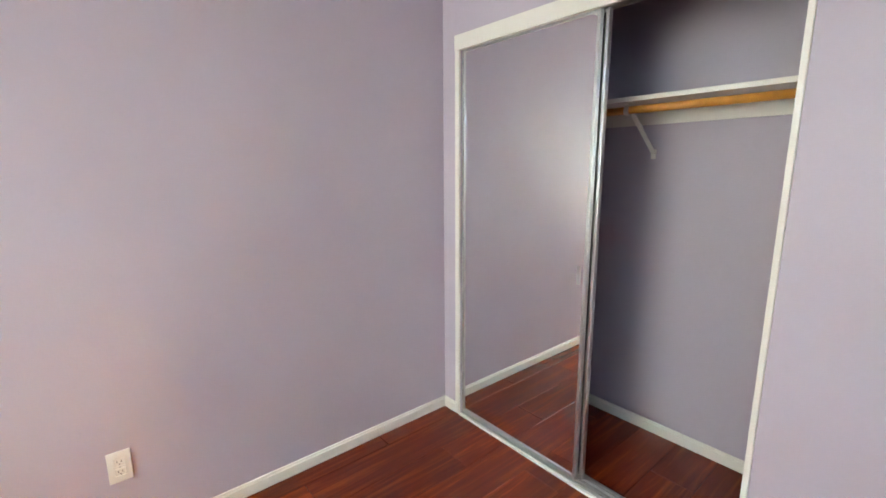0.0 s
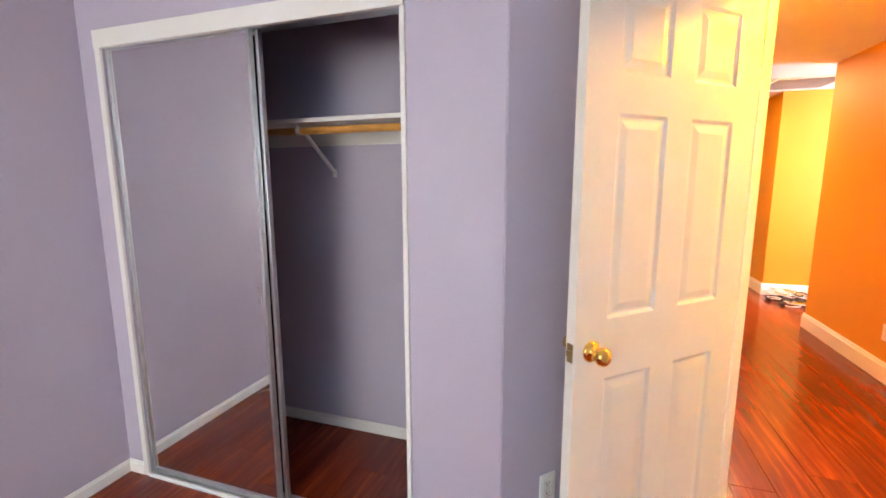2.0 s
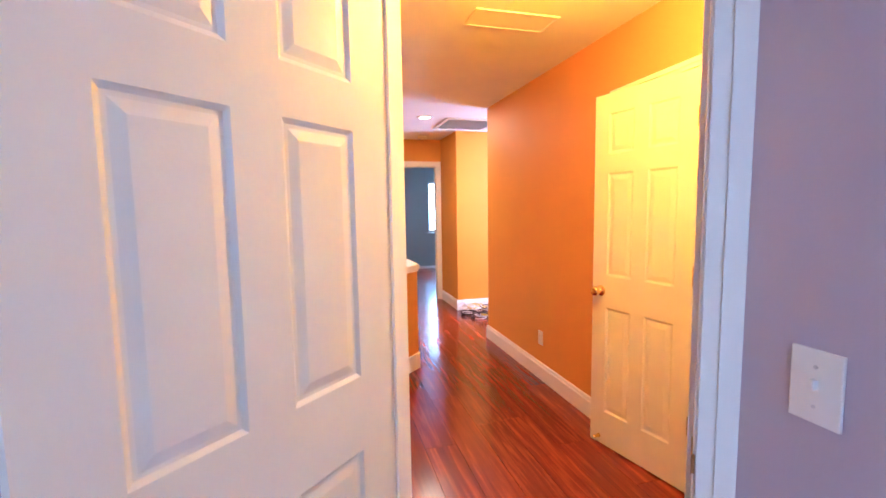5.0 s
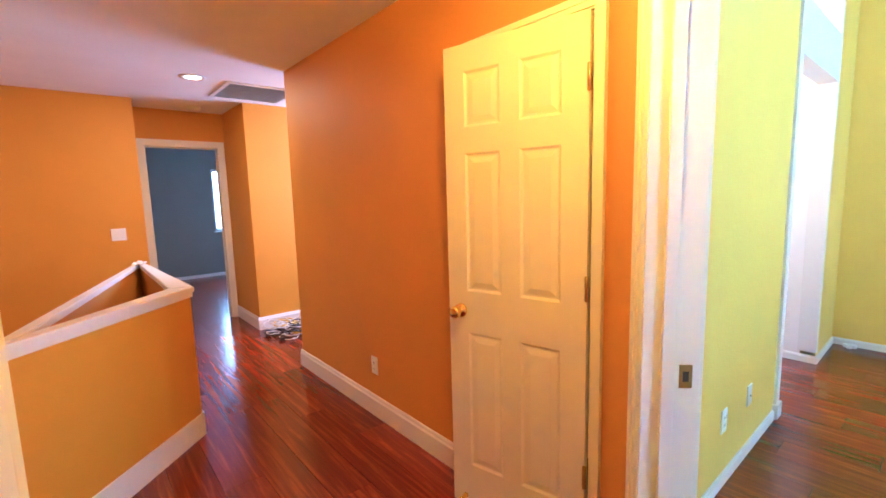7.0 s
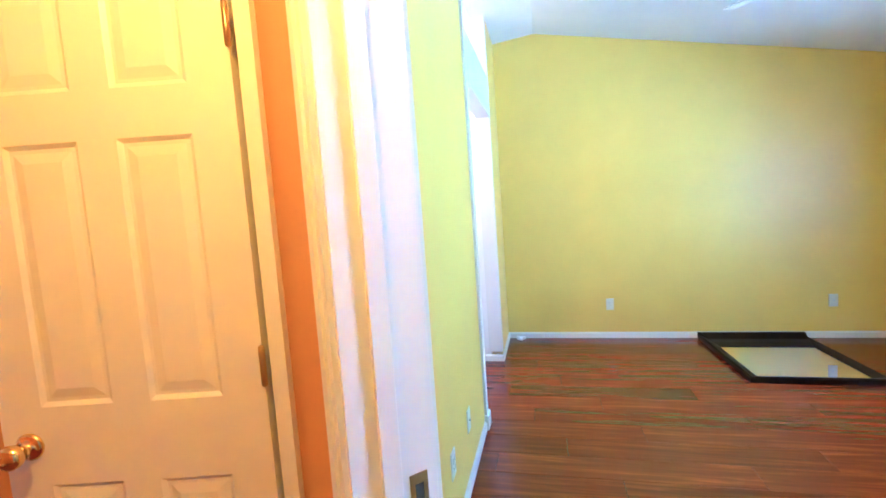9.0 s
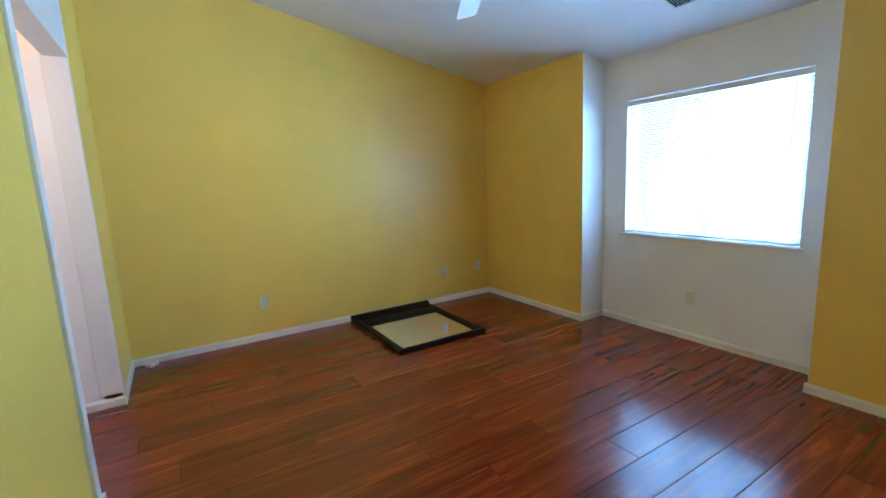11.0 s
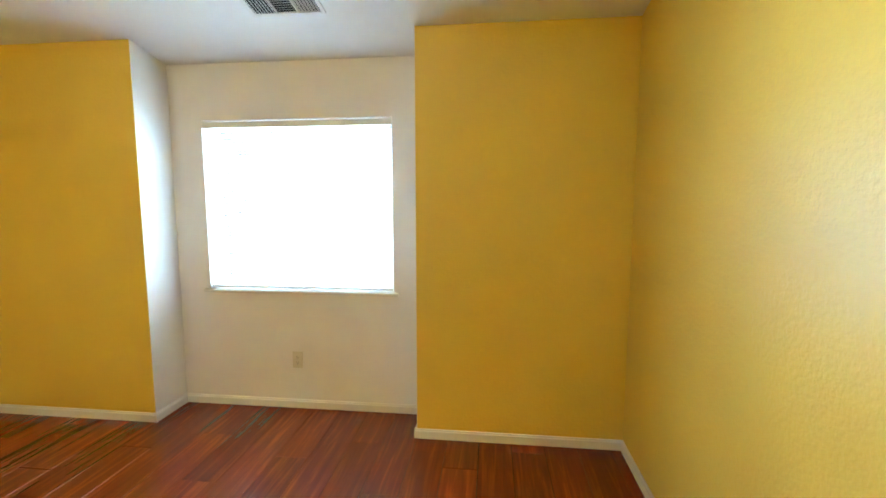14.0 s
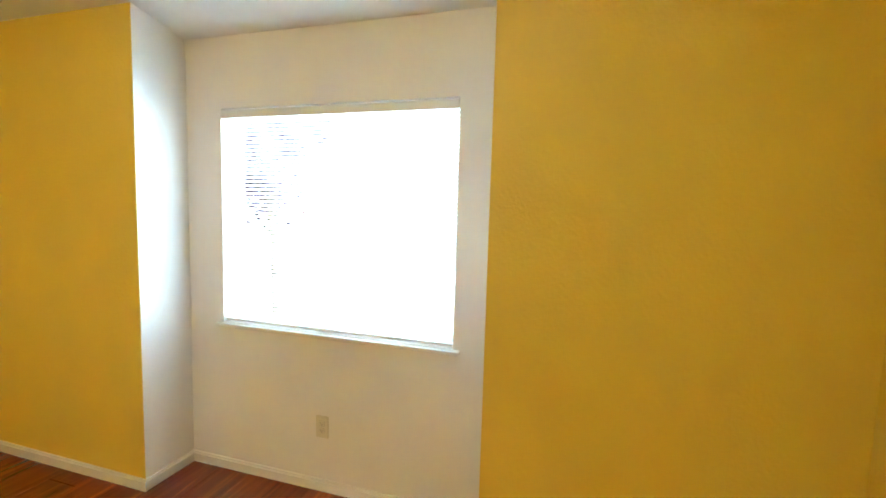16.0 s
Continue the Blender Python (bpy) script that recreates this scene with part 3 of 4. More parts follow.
def mini_blind(name, m, w, h, tilt, label):
    root = tagged(empty(name, m), label, "window blind")
    part("head_rail", box_mesh(0.004, -0.045, h - 0.052, w - 0.004, 0.004, h - 0.010, 0.004), PLASTIC, root, "white blind head rail")
    pitch = 0.0205
    bm = bmesh.new()
    n = 5
    rows = [[bm.verts.new((x, -0.0125 + 0.025 * k / (n - 1), 0.0016 * (1 - (2 * k / (n - 1) - 1) ** 2))) for k in range(n)] for x in (0.008, w - 0.008)]
    for k in range(n - 1):
        bm.faces.new((rows[0][k], rows[1][k], rows[1][k + 1], rows[0][k + 1]))
    bmesh.ops.solidify(bm, geom=bm.faces[:], thickness=0.0006)
    bm.transform(Matrix.Rotation(radians(tilt), 4, "X"))
    me = bpy.data.meshes.new("slat")
    bm.to_mesh(me)
    bm.free()
    me.materials.append(BLIND)
    z = 0.03
    while z < h - 0.062:
        s = new("slat", me)
        s.parent = root
        s.location = (0, -0.022, z)
        z += pitch
    part("bottom_rail", box_mesh(0.006, -0.035, 0.006, w - 0.006, -0.010, 0.022, 0.003), PLASTIC, root)
    for x in (0.12, w / 2, w - 0.12):
        part("ladder_cord", box_mesh(x - 0.001, -0.009, 0.02, x + 0.001, -0.0075, h - 0.05), PLASTIC, root)
    part("tilt_wand", lathe([(0.0035, h - 0.5), (0.0035, h - 0.06)], 8, Matrix.Translation((0.09, 0.008, 0))), PLASTIC, root)
    return root


# the frame turned so that x runs along the wall with the room on the left
wm2 = run((RX, WY1), (RX, WY0))[1] @ Matrix.Translation((0, 0, WZ0))
window_unit("window_2", wm2, WY1 - WY0, WZ1 - WZ0, "white sliding window glaring with daylight")
mini_blind("mini_blind", wm2, WY1 - WY0, WZ1 - WZ0, 18, "white mini blind lowered over the bright window")
wm3 = run((12.1, 1.95), (12.1, 3.07))[1] @ Matrix.Translation((0, 0, 0.855))
window_unit("window_3", wm3, 1.12, 1.165, "bright white window in the far room")
wm1 = run((WEST1, LEFT1 - 0.45), (WEST1, LEFT1 - 1.95))[1] @ Matrix.Translation((0, 0, 0.85))
window_unit("window_1", wm1, 1.5, 1.2, "white sliding bedroom window")

# ---- bedroom things ----


def cover_plate(name, m, kind, label, w=0.072, h=0.116, group="", mat=None):
    """A wall plate: x along the wall, y out of it, z up, centred."""
    mat = mat or PLASTIC
    root = tagged(empty(name, m), label, "switch" if kind == "switch" else "outlet", group=group)
    part("plate", box_mesh(-w / 2, 0, -h / 2, w / 2, 0.006, h / 2, 0.0025), mat, root)
    n = max(1, round(w / 0.072))
    for i in range(n):
        cx = (i - (n - 1) / 2) * 0.046
        if kind == "switch":
            part("toggle", box_mesh(cx - 0.005, 0.004, -0.004, cx + 0.005, 0.017, 0.012, 0.002), mat, root)
            for z in (-0.03, 0.03):
                part("screw", lathe([(0.0032, 0), (0.003, 0.0012), (0.0003, 0.0016)], 10, Matrix.Translation((cx, 0.006, z)) @ Matrix.Rotation(radians(-90), 4, "X")), STEEL, root)
        elif kind == "outlet":
            for z in (-0.0195, 0.0195):
                rec = part("receptacle", box_mesh(cx - 0.017, 0.005, z - 0.0145, cx + 0.017, 0.0075, z + 0.0145, 0.004), mat, root)
                # Black blocks on the face paint the shade inside slots and ground hole.
                for sx in (-0.0064, 0.0064):
                    part("slot", box_mesh(cx + sx - 0.001, 0.0074, z - 0.002, cx + sx + 0.001, 0.0079, z + 0.006), DARK, rec)
                part("ground_hole", box_mesh(cx - 0.002, 0.0074, z - 0.010, cx + 0.002, 0.0079, z - 0.006), DARK, rec)
            part("screw", lathe([(0.003, 0), (0.003, 0.001), (0.0003, 0.0014)], 10, Matrix.Translation((cx, 0.006, 0)) @ Matrix.Rotation(radians(-90), 4, "X")), STEEL, root)
        else:
            part("jack", lathe([(0.006, 0), (0.006, 0.008), (0.0003, 0.009)], 12, Matrix.Translation((cx, 0.006, 0)) @ Matrix.Rotation(radians(-90), 4, "X")), STEEL, root)
    return root


def on_wall(p, q, s, z):
    """A pose on the wall line from p to q, s metres along it."""
    return run(p, q)[1] @ Matrix.Translation((s, 0.0005, z))


cover_plate("wall_outlet", on_wall((2.93, LEFT1), (WEST1, LEFT1), 2.93 - 1.378, 0.347), "outlet", "white duplex outlet on the lavender wall", h=0.12)
ret_len = (Vector(PIL) - Vector(pa1)).length
cover_plate("wall_outlet", on_wall(pa1, PIL, ret_len - 0.21, 0.275), "outlet", "white outlet on the lavender wall behind the door")
cover_plate("light_switch", on_wall((WEST1, SOUTH1), pa0, 2.622 - WEST1, 1.151), "switch", "white toggle light switch on the lavender wall", w=0.072, h=0.112)

# closet frame, track and mirror doors
CY0, CY1, CX = 6.385, 7.745, 2.93
closet = tagged(empty("closet_frame", pose(CX, CY0, 0)), "white painted closet door frame with a deep head trim", "closet frame", kind="structure")
CW = CY1 - CY0
part("side_trim", box_mesh(-0.010, -0.028, 0, 0.10, -0.010, 2.02, 0.003), TRIM, closet)
part("side_trim", box_mesh(-0.012, CW, 0, 0.10, CW + 0.030, 2.02, 0.003), TRIM, closet)
part("head_trim", box_mesh(-0.016, -0.028, 1.974, 0.006, CW + 0.030, 2.045, 0.003), TRIM, closet)
part("top_track", box_mesh(0.008, -0.009, 1.986, 0.088, CW - 0.002, 2.018, 0.002), STEEL, closet, "aluminium sliding door track")
bm = bmesh.new()
box(bm, 0.0, 0.002, 0.0005, 0.085, CW - 0.002, 0.006)
for x in (0.002, 0.026, 0.041, 0.066, 0.081):
    box(bm, x, 0.002, 0.006, x + 0.003, CW - 0.002, 0.016)
part("floor_track", bm, STEEL, closet, "aluminium floor track with ribs")
part("track_lip", box_mesh(-0.016, -0.009, 0.0005, -0.0005, CW - 0.002, 0.013, 0.002), PLASTIC, closet, "pale front lip of the floor track")


def mirror_door(y0, x0, width, label):
    root = tagged(empty("mirror_door", pose(x0, y0, 0.016)), label, "closet door", group="sliding mirror doors")
    h = 1.966
    part("mirror_pane", box_mesh(0.004, 0.012, 0.02, 0.008, width - 0.012, h - 0.012), MIRROR, root, "clear silvered mirror")
    part("back_board", box_mesh(0.0085, 0.012, 0.02, 0.014, width - 0.012, h - 0.012), DARK, root)
    part("stile", box_mesh(-0.004, 0, 0, 0.02, 0.0135, h, 0.002), STEEL, root)
    part("stile", box_mesh(-0.004, width - 0.0135, 0, 0.02, width, h, 0.002), STEEL, root)
    part("rail", box_mesh(-0.003, 0.0135, 0, 0.019, width - 0.0135, 0.022, 0.002), STEEL, root)
    part("rail", box_mesh(-0.003, 0.0135, h - 0.014, 0.019, width - 0.0135, h, 0.002), STEEL, root)
    part("finger_pull", box_mesh(0.0015, 0.030, 0.905, 0.0042, 0.048, 0.985, 0.001), STEEL, root, "small recessed metal finger pull")
    return root


mirror_door(6.988, CX + 0.010, 0.752, "sliding closet door with a full mirror in a metal frame")
mirror_door(6.970, CX + 0.038, 0.742, "second sliding mirror door parked behind the first")

shelf = tagged(mesh_object("closet_shelf", box_mesh(3.24, 6.275, 1.677, 3.595, LEFT1 - 0.004, 1.697, 0.003), TRIM), "white painted shelf across the closet", "shelf")
cleat = tagged(mesh_object("shelf_cleat", box_mesh(3.581, 6.274, 1.604, 3.598, LEFT1 - 0.003, 1.676, 0.002), TRIM), "white painted cleat board under the closet shelf", "cleat")
rod = tagged(empty("closet_rod", pose(3.30, 6.272, 1.648)), "varnished wooden hanging rod under the shelf", "closet rod")
part("rod", lathe([(0.0165, 0.0), (0.0165, LEFT1 - 6.276)], 20, Matrix.Rotation(radians(-90), 4, "X")), RODWOOD, rod, "orange-brown varnished wooden rod", smooth=True)
bracket = tagged(empty("shelf_bracket", pose(3.597, 7.05, 1.674)), "white metal shelf and rod bracket", "bracket")
part("arm", box_mesh(-0.325, -0.011, -0.004, -0.017, 0.011, 0.001, 0.001), TRIM, bracket)
part("foot_tab", box_mesh(-0.021, -0.012, -0.235, -0.0165, 0.012, -0.19, 0.001), TRIM, bracket)
bm2 = bmesh.new()
box(bm2, -0.001, -0.010, -0.003, 0.345, 0.010, 0.003)
bm2.transform(Matrix.Translation((-0.297, 0, -0.004)) @ Matrix.Rotation(math.atan2(0.205, 0.278), 4, "Y"))
part("brace", bm2, TRIM, bracket)
part("hook", lathe([(0.0225, -0.010), (0.0225, 0.010), (0.0185, 0.010), (0.0185, -0.010), (0.0225, -0.010)], 20, Matrix.Translation((-0.297, 0, -0.026)) @ Matrix.Rotation(radians(90), 4, "X")), TRIM, bracket)

# ---- hall things ----
cover_plate("wall_outlet", on_wall(hall_b0, (6.53, HS), 5.333 - hall_b0[0], 0.345), "outlet", "cream outlet on the orange hall wall")
cover_plate("light_switch", on_wall((8.2, 4.585), (8.2, HN), 4.808 - 4.585, 1.135), "switch", "white double light switch on the orange wall", w=0.118)


def grille(name, m, w, h, slats, label, frame_w=0.03, tilt=38):
    """A louvred ceiling grille: x across, y along the slats, hanging down from z = 0."""
    root = tagged(empty(name, m), label, "vent")
    # No duct is built: a flat black sheet paints the shade behind the louvres.
    part("backing", box_mesh(frame_w * 0.6, frame_w * 0.6, -0.003, w - frame_w * 0.6, h - frame_w * 0.6, -0.001), DARK, root, "black sheet standing for the shaded duct behind the grille")
    for b in ((0, 0, w, frame_w), (0, h - frame_w, w, h), (0, frame_w, frame_w, h - frame_w), (w - frame_w, frame_w, w, h - frame_w)):
        part("frame", box_mesh(b[0], b[1], -0.014, b[2], b[3], -0.0005, 0.003), TRIM, root)
    half = 0.36 * (w - 2 * frame_w) / slats
    bm = box_mesh(-half, frame_w, -0.001, half, h - frame_w, 0.001)
    bm.transform(Matrix.Rotation(radians(tilt), 4, "Y"))
    me = bpy.data.meshes.new("louvre")
    bm.to_mesh(me)
    bm.free()
    me.materials.append(TRIM)
    for i in range(slats):
        o = new("louvre", me)
        o.parent = root
        o.location = (frame_w + (i + 0.5) * (w - 2 * frame_w) / slats, 0, -0.011)
    return root


grille("return_air_grille", pose(7.05, 3.36, 2.4415), 0.66, 0.66, 11, "white louvred return air grille in the hall ceiling", 0.035, -25)
down = tagged(empty("recessed_downlight", pose(7.08, 4.27, 2.4415)), "lit recessed ceiling downlight with white trim", "ceiling light")
part("trim_ring", lathe([(0.062, -0.001), (0.062, -0.006), (0.095, -0.007), (0.098, -0.001), (0.062, -0.001)], 36), TRIM, down, smooth=True)
part("lamp_lens", lathe([(0.0003, -0.004), (0.061, -0.004), (0.061, -0.002), (0.0003, -0.002)], 32), LAMPGLOW, down, "glowing warm lamp face")
smoke = tagged(empty("smoke_detector", pose(8.38, 4.02, 2.4415)), "small round white smoke detector on the ceiling", "smoke detector")
part("base", lathe([(0.0003, 0), (0.07, 0), (0.07, -0.012), (0.0003, -0.012)], 28), PLASTIC, smooth=False, parent=smoke)
part("cover", lathe([(0.062, -0.012), (0.058, -0.03), (0.04, -0.038), (0.0003, -0.039)], 28), PLASTIC, smoke, smooth=True)
hatch = tagged(empty("ceiling_panel", pose(4.37, 4.14, 2.4415)), "flush painted access panel in the hall ceiling", "ceiling panel")
part("panel", box_mesh(0.012, 0.012, -0.006, 0.198, 0.468, -0.0005, 0.002), CEIL, hatch)
for b in ((0, 0, 0.21, 0.012), (0, 0.468, 0.21, 0.48), (0, 0.012, 0.012, 0.468), (0.198, 0.012, 0.21, 0.468)):
    part("frame", box_mesh(b[0], b[1], -0.010, b[2], b[3], -0.0005, 0.002), TRIM, hatch)

flush = tagged(empty("flush_ceiling_light", pose(3.52, 4.50, 2.4415)), "warm glass dome ceiling light in front of the doors", "ceiling light")
part("base_ring", lathe([(0.0003, 0), (0.14, 0), (0.14, -0.02), (0.0003, -0.02)], 32), BRASS, flush, "brass base ring", smooth=False)
part("glass_dome", lathe([(0.128, -0.021), (0.12, -0.055), (0.09, -0.085), (0.05, -0.10), (0.0003, -0.104)], 32), LAMPGLOW, flush, "glowing frosted glass dome", smooth=True)

# stairwell half walls with caps
SA, SB, SC = (5.90, 4.70), (7.42, 4.74), (5.22, 5.38)


def ring_offset(pts, d):
    """The outline moved inwards by d, its corners mitred."""
    n, out = len(pts), []
    for k in range(n):
        p, c, q = Vector(pts[k - 1]), Vector(pts[k]), Vector(pts[(k + 1) % n])
        u, v = (c - p).normalized(), (q - c).normalized()
        nu, nv = Vector((-u.y, u.x)), Vector((-v.y, v.x))
        mit = (nu + nv) / (1 + nu.dot(nv))
        if mit.length > 2.2:
            mit = mit.normalized() * 2.2
        out.append(tuple(c + mit * d))
    return out


def ring_side(outer, inner, k, z0, z1):
    """One mitred side of a ring, between two outlines."""
    j = (k + 1) % len(outer)
    plan = (outer[k], outer[j], inner[j], inner[k])
    bm = bmesh.new()
    lo = [bm.verts.new((x, y, z0)) for x, y in plan]
    hi = [bm.verts.new((x, y, z1)) for x, y in plan]
    bm.faces.new(lo[::-1])
    bm.faces.new(hi)
    for i in range(4):
        bm.faces.new((lo[i], lo[(i + 1) % 4], hi[(i + 1) % 4], hi[i]))
    return bm


WELL = (SC, SA, SB)
well_at = [ring_offset(WELL, d) for d in (-0.072, -0.062, -0.052, -0.050, 0.026, 0.038, 0.048)]
for k, words in enumerate(("orange half wall with cream cap beside the stairs", "orange half wall with cream cap along the hall", "orange half wall with cream cap round the stairwell")):
    root = tagged(empty("stair_half_wall_%d" % (k + 1), pose(0, 0, 0)), words, "half wall", kind="structure")
    part("wall_body", ring_side(well_at[3], well_at[4], k, -0.04, 0.900), ORANGE, root)
    bm = ring_side(well_at[0], well_at[6], k, 0.9005, 0.932)
    bmesh.ops.bevel(bm, geom=[e for e in bm.edges if e.verts[0].co.z > 0.93 and e.verts[1].co.z > 0.93], offset=0.005, segments=2, affect="EDGES")
    part("cap", bm, TRIM, root, "cream painted wooden cap")
    part("cap_moulding", ring_side(well_at[1], well_at[3], k, 0.872, 0.9003), TRIM, root)
    if k < 2:
        part("skirting", ring_side(well_at[1], well_at[3], k, 0.0005, 0.14), TRIM, root)


cloth = tagged(empty("folded_cloth", pose(7.25, 4.755, 0.934, 0, 0, -12)), "small crumpled white cloth lying on the half wall cap", "cloth")
bm = bmesh.new()
bmesh.ops.create_grid(bm, x_segments=14, y_segments=9, size=0.5)
for v in bm.verts:
    px, py = v.co.x, v.co.y
    v.co = (px * 0.17, py * 0.085, 0.004 + 0.034 * max(0.0, noise.noise((px * 3.1, py * 3.3, 2.0)) + 0.45) * (1 - 1.6 * max(abs(px), abs(py)) ** 2))
ext = bmesh.ops.extrude_face_region(bm, geom=bm.faces[:])
for v in [g for g in ext["geom"] if isinstance(g, bmesh.types.BMVert)]:
    v.co.z -= 0.004
bmesh.ops.recalc_face_normals(bm, faces=bm.faces)
part("fabric", bm, WHITEWALL, cloth, smooth=True)


def cable(points, radius, mat, parent):
    cu = bpy.data.curves.new("cable", "CURVE")
    cu.dimensions, cu.bevel_depth, cu.bevel_resolution, cu.resolution_u = "3D", radius, 2, 5
    sp = cu.splines.new("NURBS")
    sp.points.add(len(points) - 1)
    for pnt, c in zip(sp.points, points):
        pnt.co = (*c, 1)
    sp.use_endpoint_u, sp.order_u = True, 4
    cu.materials.append(mat)
    tmp = new("cable", cu)
    me = bpy.data.meshes.new_from_object(tmp.evaluated_get(bpy.context.evaluated_depsgraph_get()))
    bpy.data.objects.remove(tmp)
    ob = new("cable", me)
    ob.parent = parent
    return ob


pile = tagged(empty("cable_pile", pose(7.53, 3.53, 0)), "heap of coiled black, white and yellow cables on the floor", "cables")
rng = random.Random(4)
for i in range(22):
    cx, cy, r = rng.uniform(-0.20, 0.18), rng.uniform(-0.2, 0.16), rng.uniform(0.06, 0.15)
    a0, turns = rng.uniform(0, 6.3), rng.uniform(1.0, 2.2)
    pts = []
    for k in range(int(9 * turns)):
        a = a0 + k * 0.75
        rr = r * rng.uniform(0.75, 1.2)
        pts.append((cx + rr * math.cos(a), cy + rr * 0.8 * math.sin(a), 0.008 + 0.0066 * i * rng.uniform(0.5, 1.0)))
    cable(pts, rng.choice((0.0045, 0.005, 0.0065)), (CABLE_BLACK, CABLE_WHITE, CABLE_BLACK, CABLE_YELLOW, CABLE_WHITE)[i % 5], pile)
for k, (dx, dy) in enumerate(((0.20, -0.02), (-0.20, 0.10), (0.05, 0.15))):
    part("power_adapter", box_mesh(dx - 0.03, dy - 0.02, 0.0, dx + 0.03, dy + 0.02, 0.032, 0.004), CABLE_BLACK, pile)

# ---- second bedroom things ----
east = ((EAST2, 1.90), rb0)
cover_plate("wall_outlet", on_wall(*east, 2.88 - 1.90, 0.33), "outlet", "white outlet low on the pale wall near the door")
cover_plate("wall_outlet", on_wall(*east, 2.49 - 1.90, 0.33), "jack", "white cable jack plate low on the wall")
cover_plate("light_switch", on_wall(*east, 3.43 - 1.90, 1.14), "switch", "white light switch just inside the doorway")
far = ((0, 0), (3.2, 0))
cover_plate("wall_outlet", on_wall(*far, 2.57, 0.347), "outlet", "ivory outlet on the yellow gable wall", mat=IVORY)
cover_plate("wall_outlet", on_wall(*far, 0.655, 0.347), "jack", "pale jack plate on the yellow wall above the mirror", mat=IVORY)
cover_plate("wall_outlet", on_wall(*far, 0.17, 0.352), "outlet", "ivory outlet on the yellow wall by the corner", mat=IVORY)
cover_plate("wall_outlet", on_wall((RX, RC1), (RX, RC0), RC1 - 2.273, 0.348), "outlet", "ivory outlet under the window", mat=IVORY)
# white casing at the end of the wall by the alcove opening
end = tagged(empty("opening_trim", pose(EAST2, 1.90, 0)), "white painted trim at the edge of the alcove opening", "trim", kind="structure")
part("trim_board", box_mesh(-0.016, -0.012, 0.0, 0.118, 0.060, 3.045, 0.004), TRIM, end)
part("plinth", box_mesh(-0.028, -0.026, 0.0005, 0.12, 0.074, 0.095, 0.004), TRIM, end)
endb = tagged(empty("opening_trim", pose(EAST2, 0.71, 0)), "cream lit trim on the far edge of the alcove opening", "trim", kind="structure")
part("trim_board", box_mesh(-0.004, -0.05, 0.086, 0.12, 0.004, 3.045, 0.004), TRIM, endb)

# framed mirror lying on the floor
MX0, MX1, MY0, MY1 = 0.875, 1.785, 0.03, 1.155
mir = tagged(empty("framed_mirror", pose(MX0, MY0, 0)), "large mirror in a wide dark espresso frame lying on the floor", "mirror")
mw, mh, fw = MX1 - MX0, MY1 - MY0, 0.09


def frame_rail(a, b, c, d, raised):
    """A moulded rail, outer edge a-b, inner edge c-d."""
    bm = bmesh.new()
    prof = [(0.0, 0.0), (0.0, 0.034 + raised), (0.18, 0.042 + raised), (0.45, 0.036), (0.72, 0.030), (0.9, 0.022), (1.0, 0.016), (1.0, 0.0)]
    ends = []
    for o, i in ((a, c), (b, d)):
        ends.append([bm.verts.new((o[0] + (i[0] - o[0]) * f, o[1] + (i[1] - o[1]) * f, z + 0.0005)) for f, z in prof])
    n = len(prof)
    for k in range(n):
        bm.faces.new((ends[0][k], ends[0][(k + 1) % n], ends[1][(k + 1) % n], ends[1][k]))
    bm.faces.new(ends[0][::-1])
    bm.faces.new(ends[1])
    bmesh.ops.recalc_face_normals(bm, faces=bm.faces)
    return bm


BK = 0.30
o = [(0.025, 0), (mw, 0), (mw - 0.015, mh - 0.045), (0.03, mh - 0.045)]
inn = [(fw, BK), (mw - fw, BK), (mw - fw, mh - fw - 0.03), (fw, mh - fw - 0.03)]
for k in range(4):
    part("frame_rail", frame_rail(o[k], o[(k + 1) % 4], inn[k], inn[(k + 1) % 4], 0.03 if k == 0 else 0.0), ESPRESSO, mir, "dark espresso wooden frame rail")
part("mirror_pane", box_mesh(fw - 0.005, BK - 0.005, 0.004, mw - fw + 0.005, mh - fw - 0.025, 0.013), MIRROR, mir, "clear mirror glass")

# small white door stop on the floor by the gable wall
stop = tagged(empty("door_stop", pose(3.47, 0.06, 0)), "small white doorstop on the floor at the baseboard", "doorstop")
part("body", box_mesh(-0.045, -0.025, 0.0, 0.045, 0.02, 0.03, 0.008), PLASTIC, stop)
part("tip", lathe([(0.0003, 0), (0.018, 0.002), (0.02, 0.02), (0.012, 0.03), (0.0003, 0.031)], 16, Matrix.Translation((0.0, 0.015, 0.012)) @ Matrix.Rotation(radians(-90), 4, "X")), PLASTIC, stop, smooth=True)

# three-way ceiling register on the slope
slope_deg = -math.degrees(math.atan(0.206))
reg = tagged(empty("ceiling_register", pose(0.155, 2.31, vault(0.155) - 0.0015, 0, slope_deg, 0)), "white three-way ceiling register with dark louvres", "vent")
RW, RL = 0.17, 0.41
# Shade inside the register is painted as a thin black sheet under the slope.
part("duct", box_mesh(0.02, 0.02, -0.003, RW - 0.02, RL - 0.02, -0.001), DARK, reg, "black sheet standing for the shaded duct opening")
for b in ((0, 0, RW, 0.022), (0, RL - 0.022, RW, RL), (0, 0.022, 0.022, RL - 0.022), (RW - 0.022, 0.022, RW, RL - 0.022)):
    part("frame", box_mesh(b[0], b[1], -0.012, b[2], b[3], -0.0005, 0.003), TRIM, reg)
for y in (0.145, 0.262):
    part("divider", box_mesh(0.022, y - 0.004, -0.011, RW - 0.022, y + 0.004, -0.002), TRIM, reg)
